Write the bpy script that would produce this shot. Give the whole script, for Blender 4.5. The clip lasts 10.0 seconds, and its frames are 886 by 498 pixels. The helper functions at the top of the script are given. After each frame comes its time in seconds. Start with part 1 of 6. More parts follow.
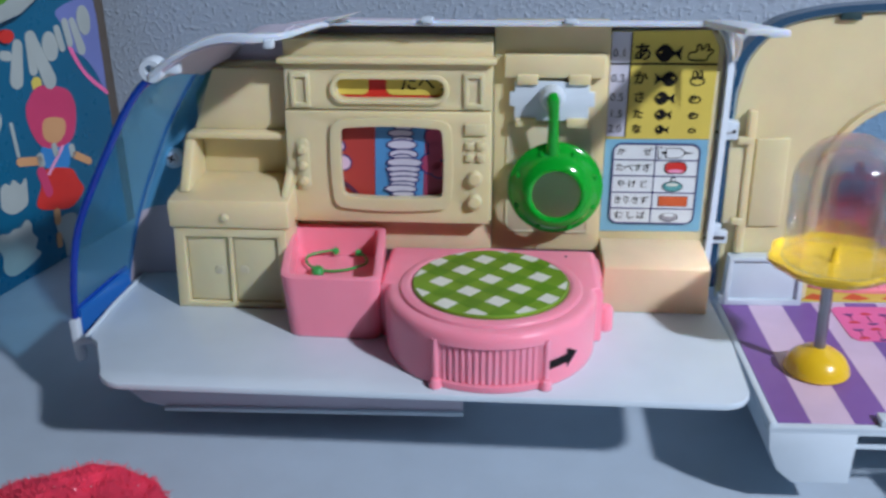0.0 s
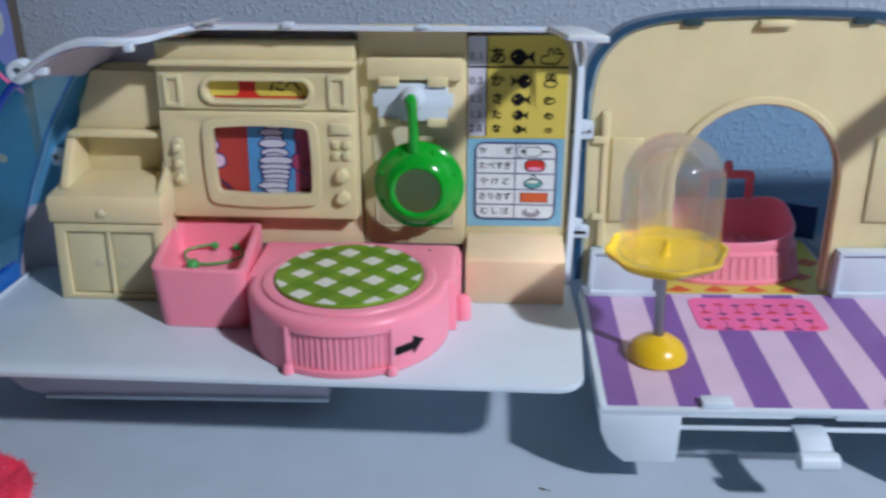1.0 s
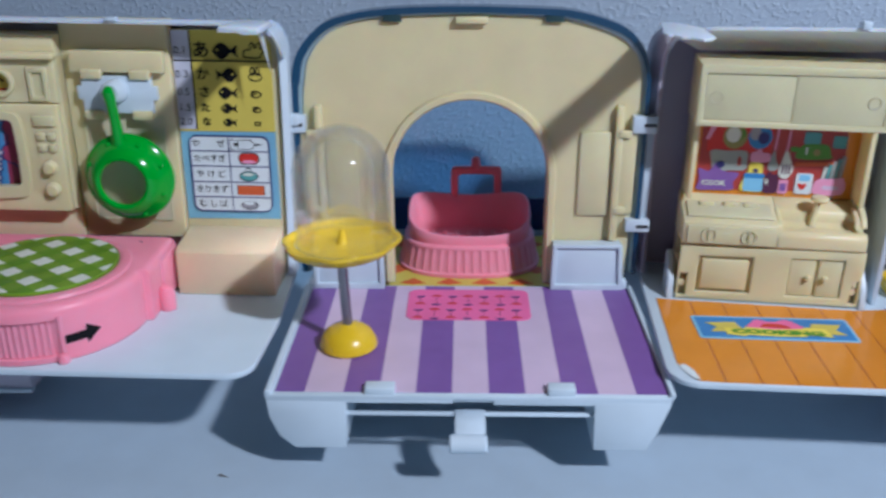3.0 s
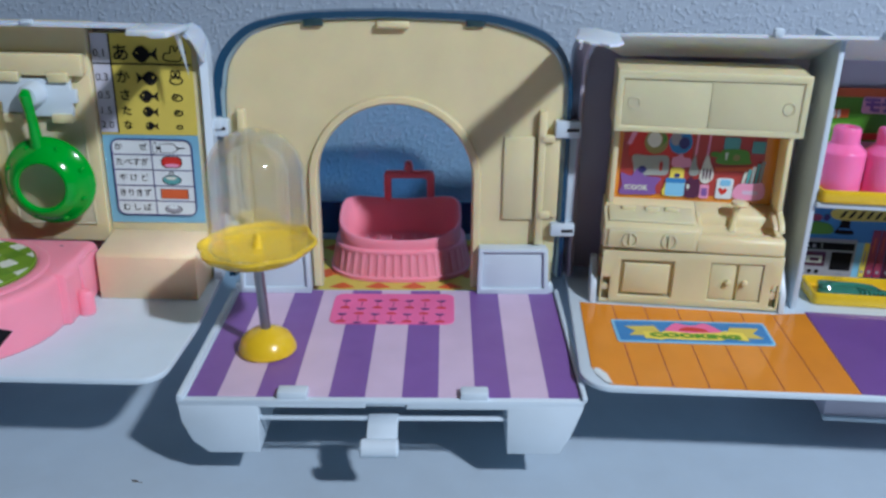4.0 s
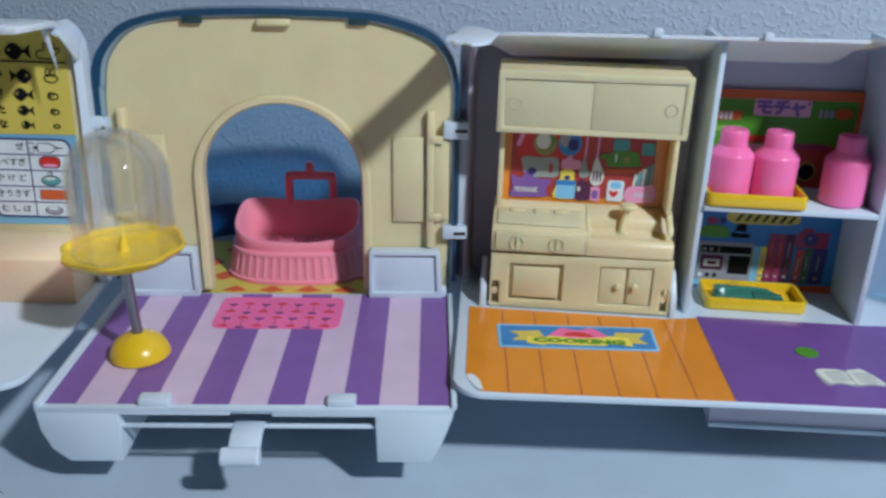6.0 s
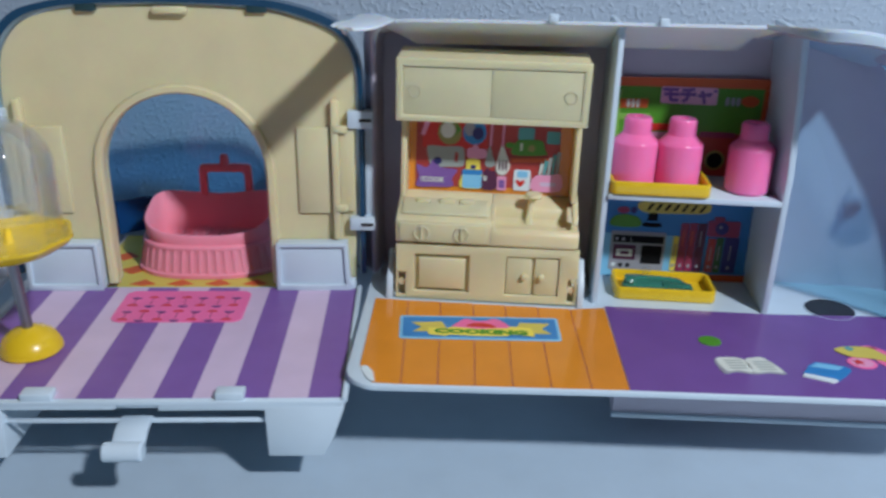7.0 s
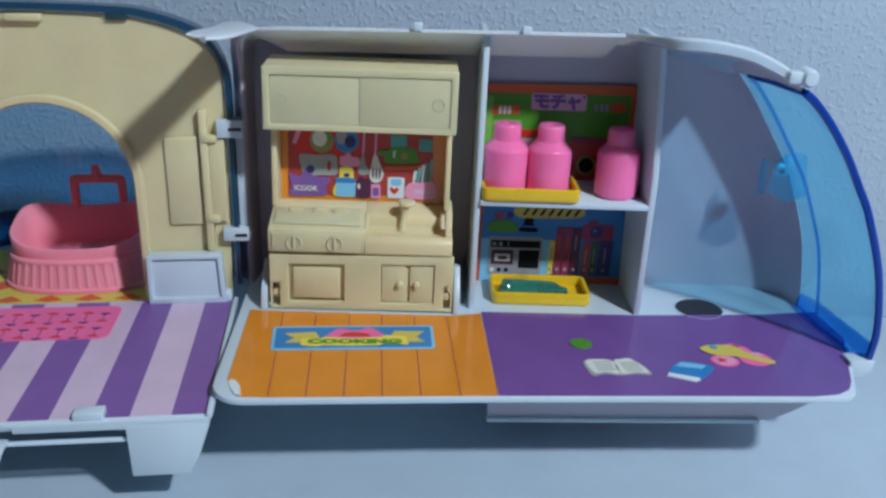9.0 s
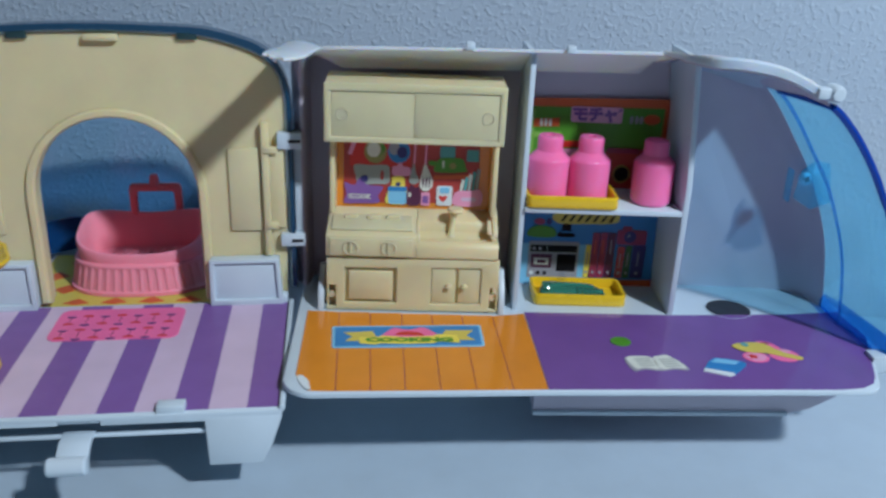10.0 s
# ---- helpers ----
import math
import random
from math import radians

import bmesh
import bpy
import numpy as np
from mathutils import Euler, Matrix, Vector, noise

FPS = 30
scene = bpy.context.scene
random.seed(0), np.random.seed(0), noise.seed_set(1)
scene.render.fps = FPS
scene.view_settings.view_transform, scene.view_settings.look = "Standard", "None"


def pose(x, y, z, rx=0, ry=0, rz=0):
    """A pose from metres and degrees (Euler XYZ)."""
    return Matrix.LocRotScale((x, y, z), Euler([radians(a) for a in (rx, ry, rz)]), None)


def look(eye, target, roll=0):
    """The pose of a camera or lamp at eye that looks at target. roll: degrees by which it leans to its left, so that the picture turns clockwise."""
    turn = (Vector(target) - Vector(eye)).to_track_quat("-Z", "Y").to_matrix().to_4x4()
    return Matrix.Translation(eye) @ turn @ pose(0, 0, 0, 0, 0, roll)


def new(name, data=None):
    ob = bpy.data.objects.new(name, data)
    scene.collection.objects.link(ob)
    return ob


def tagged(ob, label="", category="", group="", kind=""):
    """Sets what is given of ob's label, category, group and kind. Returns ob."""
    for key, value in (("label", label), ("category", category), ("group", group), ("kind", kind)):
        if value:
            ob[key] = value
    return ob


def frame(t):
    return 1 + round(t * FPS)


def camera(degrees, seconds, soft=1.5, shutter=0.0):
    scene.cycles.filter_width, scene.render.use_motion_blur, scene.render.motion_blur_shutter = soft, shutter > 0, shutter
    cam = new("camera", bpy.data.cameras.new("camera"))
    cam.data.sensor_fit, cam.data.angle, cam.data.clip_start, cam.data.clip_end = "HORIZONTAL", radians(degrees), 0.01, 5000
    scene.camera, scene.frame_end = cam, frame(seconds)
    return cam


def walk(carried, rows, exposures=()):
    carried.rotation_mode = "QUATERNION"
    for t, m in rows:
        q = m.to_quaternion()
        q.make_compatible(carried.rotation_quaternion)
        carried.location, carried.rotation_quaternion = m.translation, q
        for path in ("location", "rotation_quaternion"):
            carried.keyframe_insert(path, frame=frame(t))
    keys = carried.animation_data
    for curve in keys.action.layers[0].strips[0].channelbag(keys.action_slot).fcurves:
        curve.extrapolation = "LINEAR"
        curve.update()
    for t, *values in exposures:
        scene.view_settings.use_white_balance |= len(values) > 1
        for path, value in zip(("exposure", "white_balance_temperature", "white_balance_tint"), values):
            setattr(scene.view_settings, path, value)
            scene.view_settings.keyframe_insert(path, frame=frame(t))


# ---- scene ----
cam = camera(53.27, 10.0, soft=2.75, shutter=0.5)
PATH = [
    (0, (0.02945, -0.01708, 0.23878), (-0.15107, 1.81582, -0.54089), -0.44),
    (0.5, (0.05410, -0.02296, 0.23988), (-0.11330, 1.81176, -0.53843), -0.31),
    (1, (0.08752, -0.03174, 0.24390), (-0.06143, 1.80358, -0.53674), -0.11),
    (1.5, (0.12343, -0.03172, 0.24049), (-0.00613, 1.80545, -0.53926), 0.08),
    (2, (0.15063, -0.03442, 0.23969), (0.03544, 1.80601, -0.53462), 0.21),
    (2.5, (0.17862, -0.03264, 0.23607), (0.08360, 1.81225, -0.53031), 0.50),
    (3, (0.21226, -0.03348, 0.23956), (0.14167, 1.81425, -0.52263), 0.85),
    (4.5, (0.24673, -0.03071, 0.24054), (0.22549, 1.82260, -0.51098), 1.49),
    (5, (0.25672, -0.02703, 0.23991), (0.23473, 1.82654, -0.51094), 1.61),
    (6.5, (0.30828, -0.02193, 0.23924), (0.32713, 1.83109, -0.51306), 1.88),
    (7, (0.32740, -0.01983, 0.23437), (0.36645, 1.83358, -0.51619), 1.86),
    (7.5, (0.34716, -0.01824, 0.23512), (0.43309, 1.83465, -0.51283), 2.02),
    (8, (0.35325, -0.01406, 0.23480), (0.50609, 1.83708, -0.50675), 2.25),
    (8.5, (0.35249, -0.01711, 0.23577), (0.54401, 1.83146, -0.50323), 2.51),
    (9, (0.35062, -0.01874, 0.23718), (0.56196, 1.82760, -0.50197), 2.64),
    (9.5, (0.34100, -0.02904, 0.23959), (0.55817, 1.81973, -0.49178), 2.57),
    (10, (0.32348, -0.04154, 0.24559), (0.53926, 1.80888, -0.48200), 2.57),
]
EXPOSURES = [(0.0, 0.14, 6430, 14), (1.5, -0.02, 6600, 14.4), (2.5, -0.14, 6160, 15), (3.0, -0.16, 6110, 12.2), (5.0, -0.19, 6400, 9.2), (6.5, -0.24, 6400, 8.4), (8.0, -0.34, 6350, 7.2), (9.0, -0.36, 6250, 5.3), (10.0, -0.36, 6250, 5.6)]
walk(cam, [(t, look(eye, target, roll)) for t, eye, target, roll in PATH], EXPOSURES)

# ---- world, lamp and exposure ----
world = bpy.data.worlds.new("world")
scene.world = world
world.use_nodes = True
world.node_tree.nodes["Background"].inputs["Color"].default_value = (0.5, 0.6, 0.8, 1)
world.node_tree.nodes["Background"].inputs["Strength"].default_value = 0.05
LAMP = (0.94, -0.44, 1.00)
lamp = bpy.data.lights.new("room_lamp", "AREA")
lamp.shape, lamp.size, lamp.energy, lamp.color = "DISK", 0.085, 21.4, (0.838, 0.872, 0.972)
lamp_ob = new("room_lamp", lamp)
lamp_ob.matrix_world = look(LAMP, (0.25, 0.36, 0.05))
scene.view_settings.exposure = 0.0

# ---- materials ----


def tree(name):
    mat = bpy.data.materials.new(name)
    mat.use_nodes = True
    return mat, mat.node_tree.nodes, mat.node_tree.links, mat.node_tree.nodes["Principled BSDF"]


def plastic(name, color, rough=0.35, vary=0.06, bump=0.12, grain=900, through_light=0.0, ior=1.46, wear=0.25, coat=0.0):
    """Moulded plastic: faint mottling, fine grain, handling marks in the gloss."""
    mat, nodes, links, b = tree(name)
    co = nodes.new("ShaderNodeTexCoord")
    big = nodes.new("ShaderNodeTexNoise")
    big.inputs["Scale"].default_value, big.inputs["Detail"].default_value = 38, 5
    ramp = nodes.new("ShaderNodeValToRGB")
    ramp.color_ramp.elements[0].position, ramp.color_ramp.elements[1].position = 0.3, 0.72
    ramp.color_ramp.elements[0].color = (*[c * (1 - vary) for c in color], 1)
    ramp.color_ramp.elements[1].color = (*[min(1, c * (1 + vary)) for c in color], 1)
    fine = nodes.new("ShaderNodeTexNoise")
    fine.inputs["Scale"].default_value, fine.inputs["Detail"].default_value = grain, 3
    bm_node = nodes.new("ShaderNodeBump")
    bm_node.inputs["Strength"].default_value, bm_node.inputs["Distance"].default_value = bump, 0.0004
    scuff = nodes.new("ShaderNodeTexNoise")
    scuff.inputs["Scale"].default_value, scuff.inputs["Detail"].default_value = 120, 6
    span = nodes.new("ShaderNodeMapRange")
    span.inputs["To Min"].default_value, span.inputs["To Max"].default_value = rough * (1 - wear), min(1, rough * (1 + wear))
    for n in (big, fine, scuff):
        links.new(co.outputs["Object"], n.inputs["Vector"])
    links.new(big.outputs["Fac"], ramp.inputs["Fac"])
    links.new(ramp.outputs["Color"], b.inputs["Base Color"])
    links.new(fine.outputs["Fac"], bm_node.inputs["Height"])
    links.new(bm_node.outputs["Normal"], b.inputs["Normal"])
    links.new(scuff.outputs["Fac"], span.inputs["Value"])
    links.new(span.outputs["Result"], b.inputs["Roughness"])
    b.inputs["Transmission Weight"].default_value = through_light
    b.inputs["IOR"].default_value = ior
    b.inputs["Coat Weight"].default_value = coat
    return mat


def glass(name, color, rough=0.06, haze=0.0):
    """Thin clear plastic sheet: tinted see-through, glossy towards its edges, faintly smeared."""
    mat, nodes, links, b = tree(name)
    nodes.remove(b)
    out = nodes["Material Output"]
    clear = nodes.new("ShaderNodeBsdfTransparent")
    clear.inputs["Color"].default_value = (*color, 1)
    gloss = nodes.new("ShaderNodeBsdfGlossy")
    gloss.inputs["Color"].default_value = (0.9, 0.95, 1.0, 1)
    co = nodes.new("ShaderNodeTexCoord")
    smear = nodes.new("ShaderNodeTexNoise")
    smear.inputs["Scale"].default_value, smear.inputs["Detail"].default_value = 70, 4
    span = nodes.new("ShaderNodeMapRange")
    span.inputs["To Min"].default_value, span.inputs["To Max"].default_value = rough * 0.5, rough * 2.0
    links.new(co.outputs["Object"], smear.inputs["Vector"])
    links.new(smear.outputs["Fac"], span.inputs["Value"])
    links.new(span.outputs["Result"], gloss.inputs["Roughness"])
    milk = nodes.new("ShaderNodeBsdfDiffuse")
    milk.inputs["Color"].default_value = (*[c ** 3 for c in color], 1)
    body = nodes.new("ShaderNodeMixShader")
    body.inputs["Fac"].default_value = haze
    links.new(clear.outputs["BSDF"], body.inputs[1])
    passed = nodes.new("ShaderNodeBsdfTranslucent")
    passed.inputs["Color"].default_value = milk.inputs["Color"].default_value
    cloud = nodes.new("ShaderNodeMixShader")
    links.new(milk.outputs["BSDF"], cloud.inputs[1])
    links.new(passed.outputs["BSDF"], cloud.inputs[2])
    links.new(cloud.outputs["Shader"], body.inputs[2])
    edge = nodes.new("ShaderNodeLayerWeight")
    edge.inputs["Blend"].default_value = 0.5
    steep = nodes.new("ShaderNodeMath")
    steep.operation = "POWER"
    steep.inputs[1].default_value = 4.0
    fac = nodes.new("ShaderNodeMapRange")
    fac.inputs["To Min"].default_value, fac.inputs["To Max"].default_value = 0.025, 0.45
    links.new(edge.outputs["Facing"], steep.inputs[0])
    links.new(steep.outputs["Value"], fac.inputs["Value"])
    top = nodes.new("ShaderNodeMixShader")
    links.new(fac.outputs["Result"], top.inputs["Fac"])
    links.new(body.outputs["Shader"], top.inputs[1])
    links.new(gloss.outputs["BSDF"], top.inputs[2])
    links.new(top.outputs["Shader"], out.inputs["Surface"])
    return mat


def stucco():
    """Painted plaster: raised trowel blobs over a fine sandy ground."""
    mat, nodes, links, b = tree("stucco_paint")
    co = nodes.new("ShaderNodeTexCoord")
    warp = nodes.new("ShaderNodeTexNoise")
    warp.inputs["Scale"].default_value, warp.inputs["Detail"].default_value = 60, 3
    add = nodes.new("ShaderNodeVectorMath")
    add.operation = "MULTIPLY_ADD"
    add.inputs[1].default_value = (0.006, 0.006, 0.006)
    links.new(co.outputs["Object"], warp.inputs["Vector"])
    links.new(warp.outputs["Color"], add.inputs[0])
    links.new(co.outputs["Object"], add.inputs[2])
    blob = nodes.new("ShaderNodeTexNoise")
    blob.inputs["Scale"].default_value, blob.inputs["Detail"].default_value, blob.inputs["Roughness"].default_value = 320, 3, 0.5
    links.new(add.outputs["Vector"], blob.inputs["Vector"])
    crust = nodes.new("ShaderNodeMapRange")
    crust.interpolation_type = "SMOOTHSTEP"
    crust.inputs["From Min"].default_value, crust.inputs["From Max"].default_value = 0.48, 0.70
    links.new(blob.outputs["Fac"], crust.inputs["Value"])
    sand = nodes.new("ShaderNodeTexNoise")
    sand.inputs["Scale"].default_value, sand.inputs["Detail"].default_value = 520, 4
    links.new(co.outputs["Object"], sand.inputs["Vector"])
    mix = nodes.new("ShaderNodeMath")
    mix.operation = "MULTIPLY_ADD"
    mix.inputs[1].default_value = 0.3
    links.new(sand.outputs["Fac"], mix.inputs[0])
    links.new(crust.outputs["Result"], mix.inputs[2])
    bump = nodes.new("ShaderNodeBump")
    bump.inputs["Strength"].default_value, bump.inputs["Distance"].default_value = 0.42, 0.0015
    links.new(mix.outputs["Value"], bump.inputs["Height"])
    links.new(bump.outputs["Normal"], b.inputs["Normal"])
    stain = nodes.new("ShaderNodeTexNoise")
    stain.inputs["Scale"].default_value, stain.inputs["Detail"].default_value = 9, 5
    ramp = nodes.new("ShaderNodeValToRGB")
    ramp.color_ramp.elements[0].color, ramp.color_ramp.elements[1].color = (0.40, 0.50, 0.605, 1), (0.48, 0.585, 0.68, 1)
    links.new(co.outputs["Object"], stain.inputs["Vector"])
    links.new(stain.outputs["Fac"], ramp.inputs["Fac"])
    links.new(ramp.outputs["Color"], b.inputs["Base Color"])
    b.inputs["Roughness"].default_value = 0.85
    return mat


def metal(name, color, rough=0.3):
    mat, nodes, links, b = tree(name)
    b.inputs["Base Color"].default_value, b.inputs["Metallic"].default_value = (*color, 1), 1.0
    co = nodes.new("ShaderNodeTexCoord")
    n = nodes.new("ShaderNodeTexNoise")
    n.inputs["Scale"].default_value = 300
    span = nodes.new("ShaderNodeMapRange")
    span.inputs["To Min"].default_value, span.inputs["To Max"].default_value = rough * 0.7, rough * 1.4
    links.new(co.outputs["Object"], n.inputs["Vector"])
    links.new(n.outputs["Fac"], span.inputs["Value"])
    links.new(span.outputs["Result"], b.inputs["Roughness"])
    return mat


def paper(name, color, rough=0.42, vary=0.07):
    return plastic(name, color, rough, vary, 0.08, 600, wear=0.35)


CREAM = plastic("cream_plastic", (0.742, 0.645, 0.39), 0.36, 0.05)
# Warmer cream for the unit foot, bench and small kitchen pieces.
CREAM_WARM = plastic("cream_plastic_warm", (0.80, 0.63, 0.42), 0.36, 0.06)
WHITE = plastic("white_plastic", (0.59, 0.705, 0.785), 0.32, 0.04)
# The same white plastic, darkened and tinted lilac to paint in inner shade.
WHITE_SHADED = plastic("white_plastic_shaded", (0.545, 0.51, 0.60), 0.34, 0.04)
PINK = plastic("pink_plastic", (1.0, 0.315, 0.42), 0.32, 0.05)
PINK_SOFT = plastic("translucent_pink_plastic", (1.0, 0.32, 0.41), 0.34, 0.05)
PINK_HOT = plastic("hot_pink_plastic", (0.94, 0.20, 0.45), 0.24, 0.05, coat=0.3)
WHITE_THIN = plastic("thin_white_plastic", (0.62, 0.705, 0.77), 0.32, 0.04)
for soft_mat, soft_weight, soft_radius in ((PINK_SOFT, 0.4, (0.003, 0.0015, 0.0018)), (PINK, 0.5, (0.0035, 0.002, 0.002)), (PINK_HOT, 0.5, (0.006, 0.002, 0.003)), (WHITE_THIN, 0.85, (0.0055, 0.0038, 0.0024)), (CREAM, 0.45, (0.010, 0.006, 0.003)), (CREAM_WARM, 0.5, (0.011, 0.005, 0.003))):
    soft_bsdf = soft_mat.node_tree.nodes["Principled BSDF"]
    soft_bsdf.inputs["Subsurface Weight"].default_value = soft_weight
    soft_bsdf.inputs["Subsurface Radius"].default_value = soft_radius
    soft_bsdf.inputs["Specular IOR Level"].default_value = 0.35
    soft_bsdf.inputs["Subsurface Scale"].default_value = 1.0
RED_PINK = plastic("coral_red_plastic", (0.85, 0.17, 0.20), 0.3, 0.05)
YELLOW = plastic("yellow_plastic", (0.774, 0.52, 0.02), 0.26, 0.05, coat=0.3)
GREEN = plastic("green_clear_plastic", (0.0, 0.50, 0.035), 0.16, 0.08, 0.05, through_light=0.35)
GREEN_SOLID = plastic("green_rubber", (0.03, 0.36, 0.08), 0.4)
TEAL_GEL = plastic("teal_clear_plastic", (0.08, 0.36, 0.26), 0.12, 0.2, through_light=0.4, coat=0.4)
TEAL_CLIP = plastic("dark_teal_clip_plastic", (0.025, 0.06, 0.065), 0.4, 0.1)
TEAL_PALE = plastic("pale_blue_bevel_plastic", (0.24, 0.36, 0.42), 0.3, 0.1)
TEAL_RIM = plastic("dark_blue_rim_plastic", (0.005, 0.052, 0.115), 0.22, 0.1, coat=0.3)
BLUE_GLASS = glass("blue_clear_plastic", (0.66, 0.905, 0.995), 0.08, 0.15)
BLUE_DEEP = glass("thick_blue_clear_plastic", (0.30, 0.60, 0.93), 0.1, 0.06)
BLUE_EDGE = plastic("blue_clear_edge", (0.006, 0.065, 0.46), 0.15, 0.1, through_light=0.25)
CLEAR = glass("clear_plastic", (0.96, 0.965, 0.975), 0.09, 0.025)
DOME = plastic("dome_clear_plastic", (0.97, 0.975, 0.985), 0.05, 0.01, 0.05, 200, through_light=1.0, ior=1.38)
dome_nodes, dome_links = DOME.node_tree.nodes, DOME.node_tree.links
dome_mix, dome_clear = dome_nodes.new("ShaderNodeMixShader"), dome_nodes.new("ShaderNodeBsdfTransparent")
dome_clear.inputs["Color"].default_value = (0.96, 0.965, 0.975, 1)
dome_mix.inputs["Fac"].default_value = 0.26
dome_links.new(dome_clear.outputs["BSDF"], dome_mix.inputs[1])
dome_links.new(dome_nodes["Principled BSDF"].outputs["BSDF"], dome_mix.inputs[2])
dome_links.new(dome_mix.outputs["Shader"], dome_nodes["Material Output"].inputs["Surface"])
BLUE_FOOT = plastic("bright_blue_clear_plastic", (0.03, 0.22, 0.70), 0.15, 0.1, through_light=0.3)
BLUE_PALE = glass("pale_blue_clear_plastic", (0.76, 0.90, 0.99), 0.1, 0.03)
PAN_GLASS = glass("pale_clear_plastic", (0.93, 0.97, 0.91), 0.12, 0.02)
STEEL = metal("steel", (0.30, 0.30, 0.32), 0.35)
SCREW = metal("zinc_screw", (0.80, 0.82, 0.86), 0.5)
GLITTER = metal("glitter_foil", (0.95, 0.75, 0.80), 0.25)
STUCCO = stucco()
TABLE = plastic("white_tabletop", (0.477, 0.59, 0.68), 0.5, 0.04, 0.15, 700)
# Dark warm paint for the unseen room shell, chosen to set the bounce light.
ROOM = plastic("room_bounce_paint", (0.15, 0.112, 0.085), 0.9, 0.04, 0.3, 300)
FLOOR = plastic("room_floor", (0.16, 0.11, 0.07), 0.5, 0.2)
BLACK = paper("black_ink", (0.008, 0.008, 0.01), 0.6)
BLACK.node_tree.nodes["Principled BSDF"].inputs["Specular IOR Level"].default_value = 0.15
# Near-black colour that paints the shade inside slots, gaps and holes.
SLOT_SHADE = paper("slot_shade", (0.02, 0.02, 0.025))
BROWN = paper("brown_board", (0.10, 0.085, 0.07), 0.8)
PAPER_WHITE = paper("white_print", (0.72, 0.80, 0.82))
PAPER_LILAC = paper("lilac_print", (0.65, 0.51, 0.67))
PAPER_PALE = paper("pale_lavender_print", (0.558, 0.58, 0.68))
PAPER_PURPLE = paper("purple_print", (0.216, 0.105, 0.36))
PAPER_VIOLET = paper("violet_print", (0.18, 0.085, 0.31), 0.16)
PAPER_YELLOW = paper("yellow_print", (0.666, 0.55, 0.10))
PAPER_LEMON = paper("lemon_print", (0.85, 0.72, 0.10))
PAPER_SKY = paper("sky_blue_print", (0.225, 0.56, 0.80))
PAPER_AZURE = paper("azure_print", (0.075, 0.29, 0.58))
PAPER_CYAN = paper("grey_cyan_print", (0.20, 0.46, 0.62))
PAPER_WINE = paper("wine_print", (0.36, 0.05, 0.12))
PAPER_BLUE = paper("blue_print", (0.036, 0.23, 0.54))
PAPER_NAVY = paper("navy_print", (0.03, 0.03, 0.16))
PAPER_RED = paper("red_print", (0.62, 0.03, 0.02))
PAPER_BRICK = paper("brick_red_print", (0.42, 0.05, 0.04))
PAPER_MAROON = paper("maroon_print", (0.30, 0.04, 0.10))
PAPER_ORANGE = paper("orange_print", (0.738, 0.268, 0.025), 0.18)
PAPER_RUST = paper("rust_print", (0.62, 0.115, 0.03))
PAPER_GREEN = paper("green_print", (0.085, 0.29, 0.025))
PAPER_DARKLEAF = paper("bottle_green_print", (0.03, 0.12, 0.03))
PAPER_LEAF = paper("gingham_green_print", (0.162, 0.31, 0.02), 0.45, 0.2)
PAPER_MOSS = paper("dark_gingham_green_print", (0.105, 0.255, 0.012), 0.45, 0.2)
PAPER_TEAL = paper("teal_print", (0.10, 0.36, 0.36))
PAPER_PINK = paper("pink_print", (0.86, 0.16, 0.38))
PAPER_ROSE = paper("rose_print", (0.80, 0.34, 0.52))
PAPER_MAUVE = paper("mauve_print", (0.78, 0.42, 0.60))
PAPER_GREY = paper("grey_print", (0.33, 0.34, 0.38))
PAPER_BOX = paper("box_blue_print", (0.002, 0.118, 0.225), 0.3)
PAPER_TITLE = paper("grey_white_print", (0.38, 0.44, 0.42))
PAPER_CRIMSON = paper("crimson_print", (0.58, 0.05, 0.14))
BLUE_BAND = plastic("deep_blue_clear_plastic", (0.01, 0.08, 0.26), 0.2, 0.1, through_light=0.4)
PAPER_TAN = paper("tan_print", (0.62, 0.33, 0.15))
PAPER_BAND = paper("violet_blue_print", (0.16, 0.20, 0.46))
PAPER_MIST = paper("grey_green_print", (0.34, 0.38, 0.35))
PAPER_OLIVE = paper("olive_print", (0.30, 0.28, 0.08))
PAPER_PLUM = paper("plum_print", (0.09, 0.02, 0.06))
PAPER_LIME = paper("light_green_print", (0.22, 0.44, 0.08))
PAPER_CREAM = paper("cream_print", (0.702, 0.74, 0.66))
PLUSH = plastic("red_plush", (0.75, 0.04, 0.09), 0.7, 0.4, 0.6, 300)

# ---- mesh helpers, in millimetres ----


def box(x0, x1, y0, y1, z0, z1, r=0.6, seg=2):
    bm = bmesh.new()
    bmesh.ops.create_cube(bm, size=1)
    for v in bm.verts:
        v.co = Vector(((x0 + x1) / 2 + v.co.x * (x1 - x0), (y0 + y1) / 2 + v.co.y * (y1 - y0), (z0 + z1) / 2 + v.co.z * (z1 - z0)))
    if r > 0:
        r = min(r, 0.45 * min(x1 - x0, y1 - y0, z1 - z0))
        bmesh.ops.bevel(bm, geom=bm.edges[:], offset=r, segments=seg, affect="EDGES", profile=0.5)
    return bm


def place(u, v, w, plane):
    """(u, v) in a plane and w across it: 'xz' across y, 'xy' across z, 'yz' across x."""
    return Vector({"xz": (u, w, v), "xy": (u, v, w), "yz": (w, u, v)}[plane])


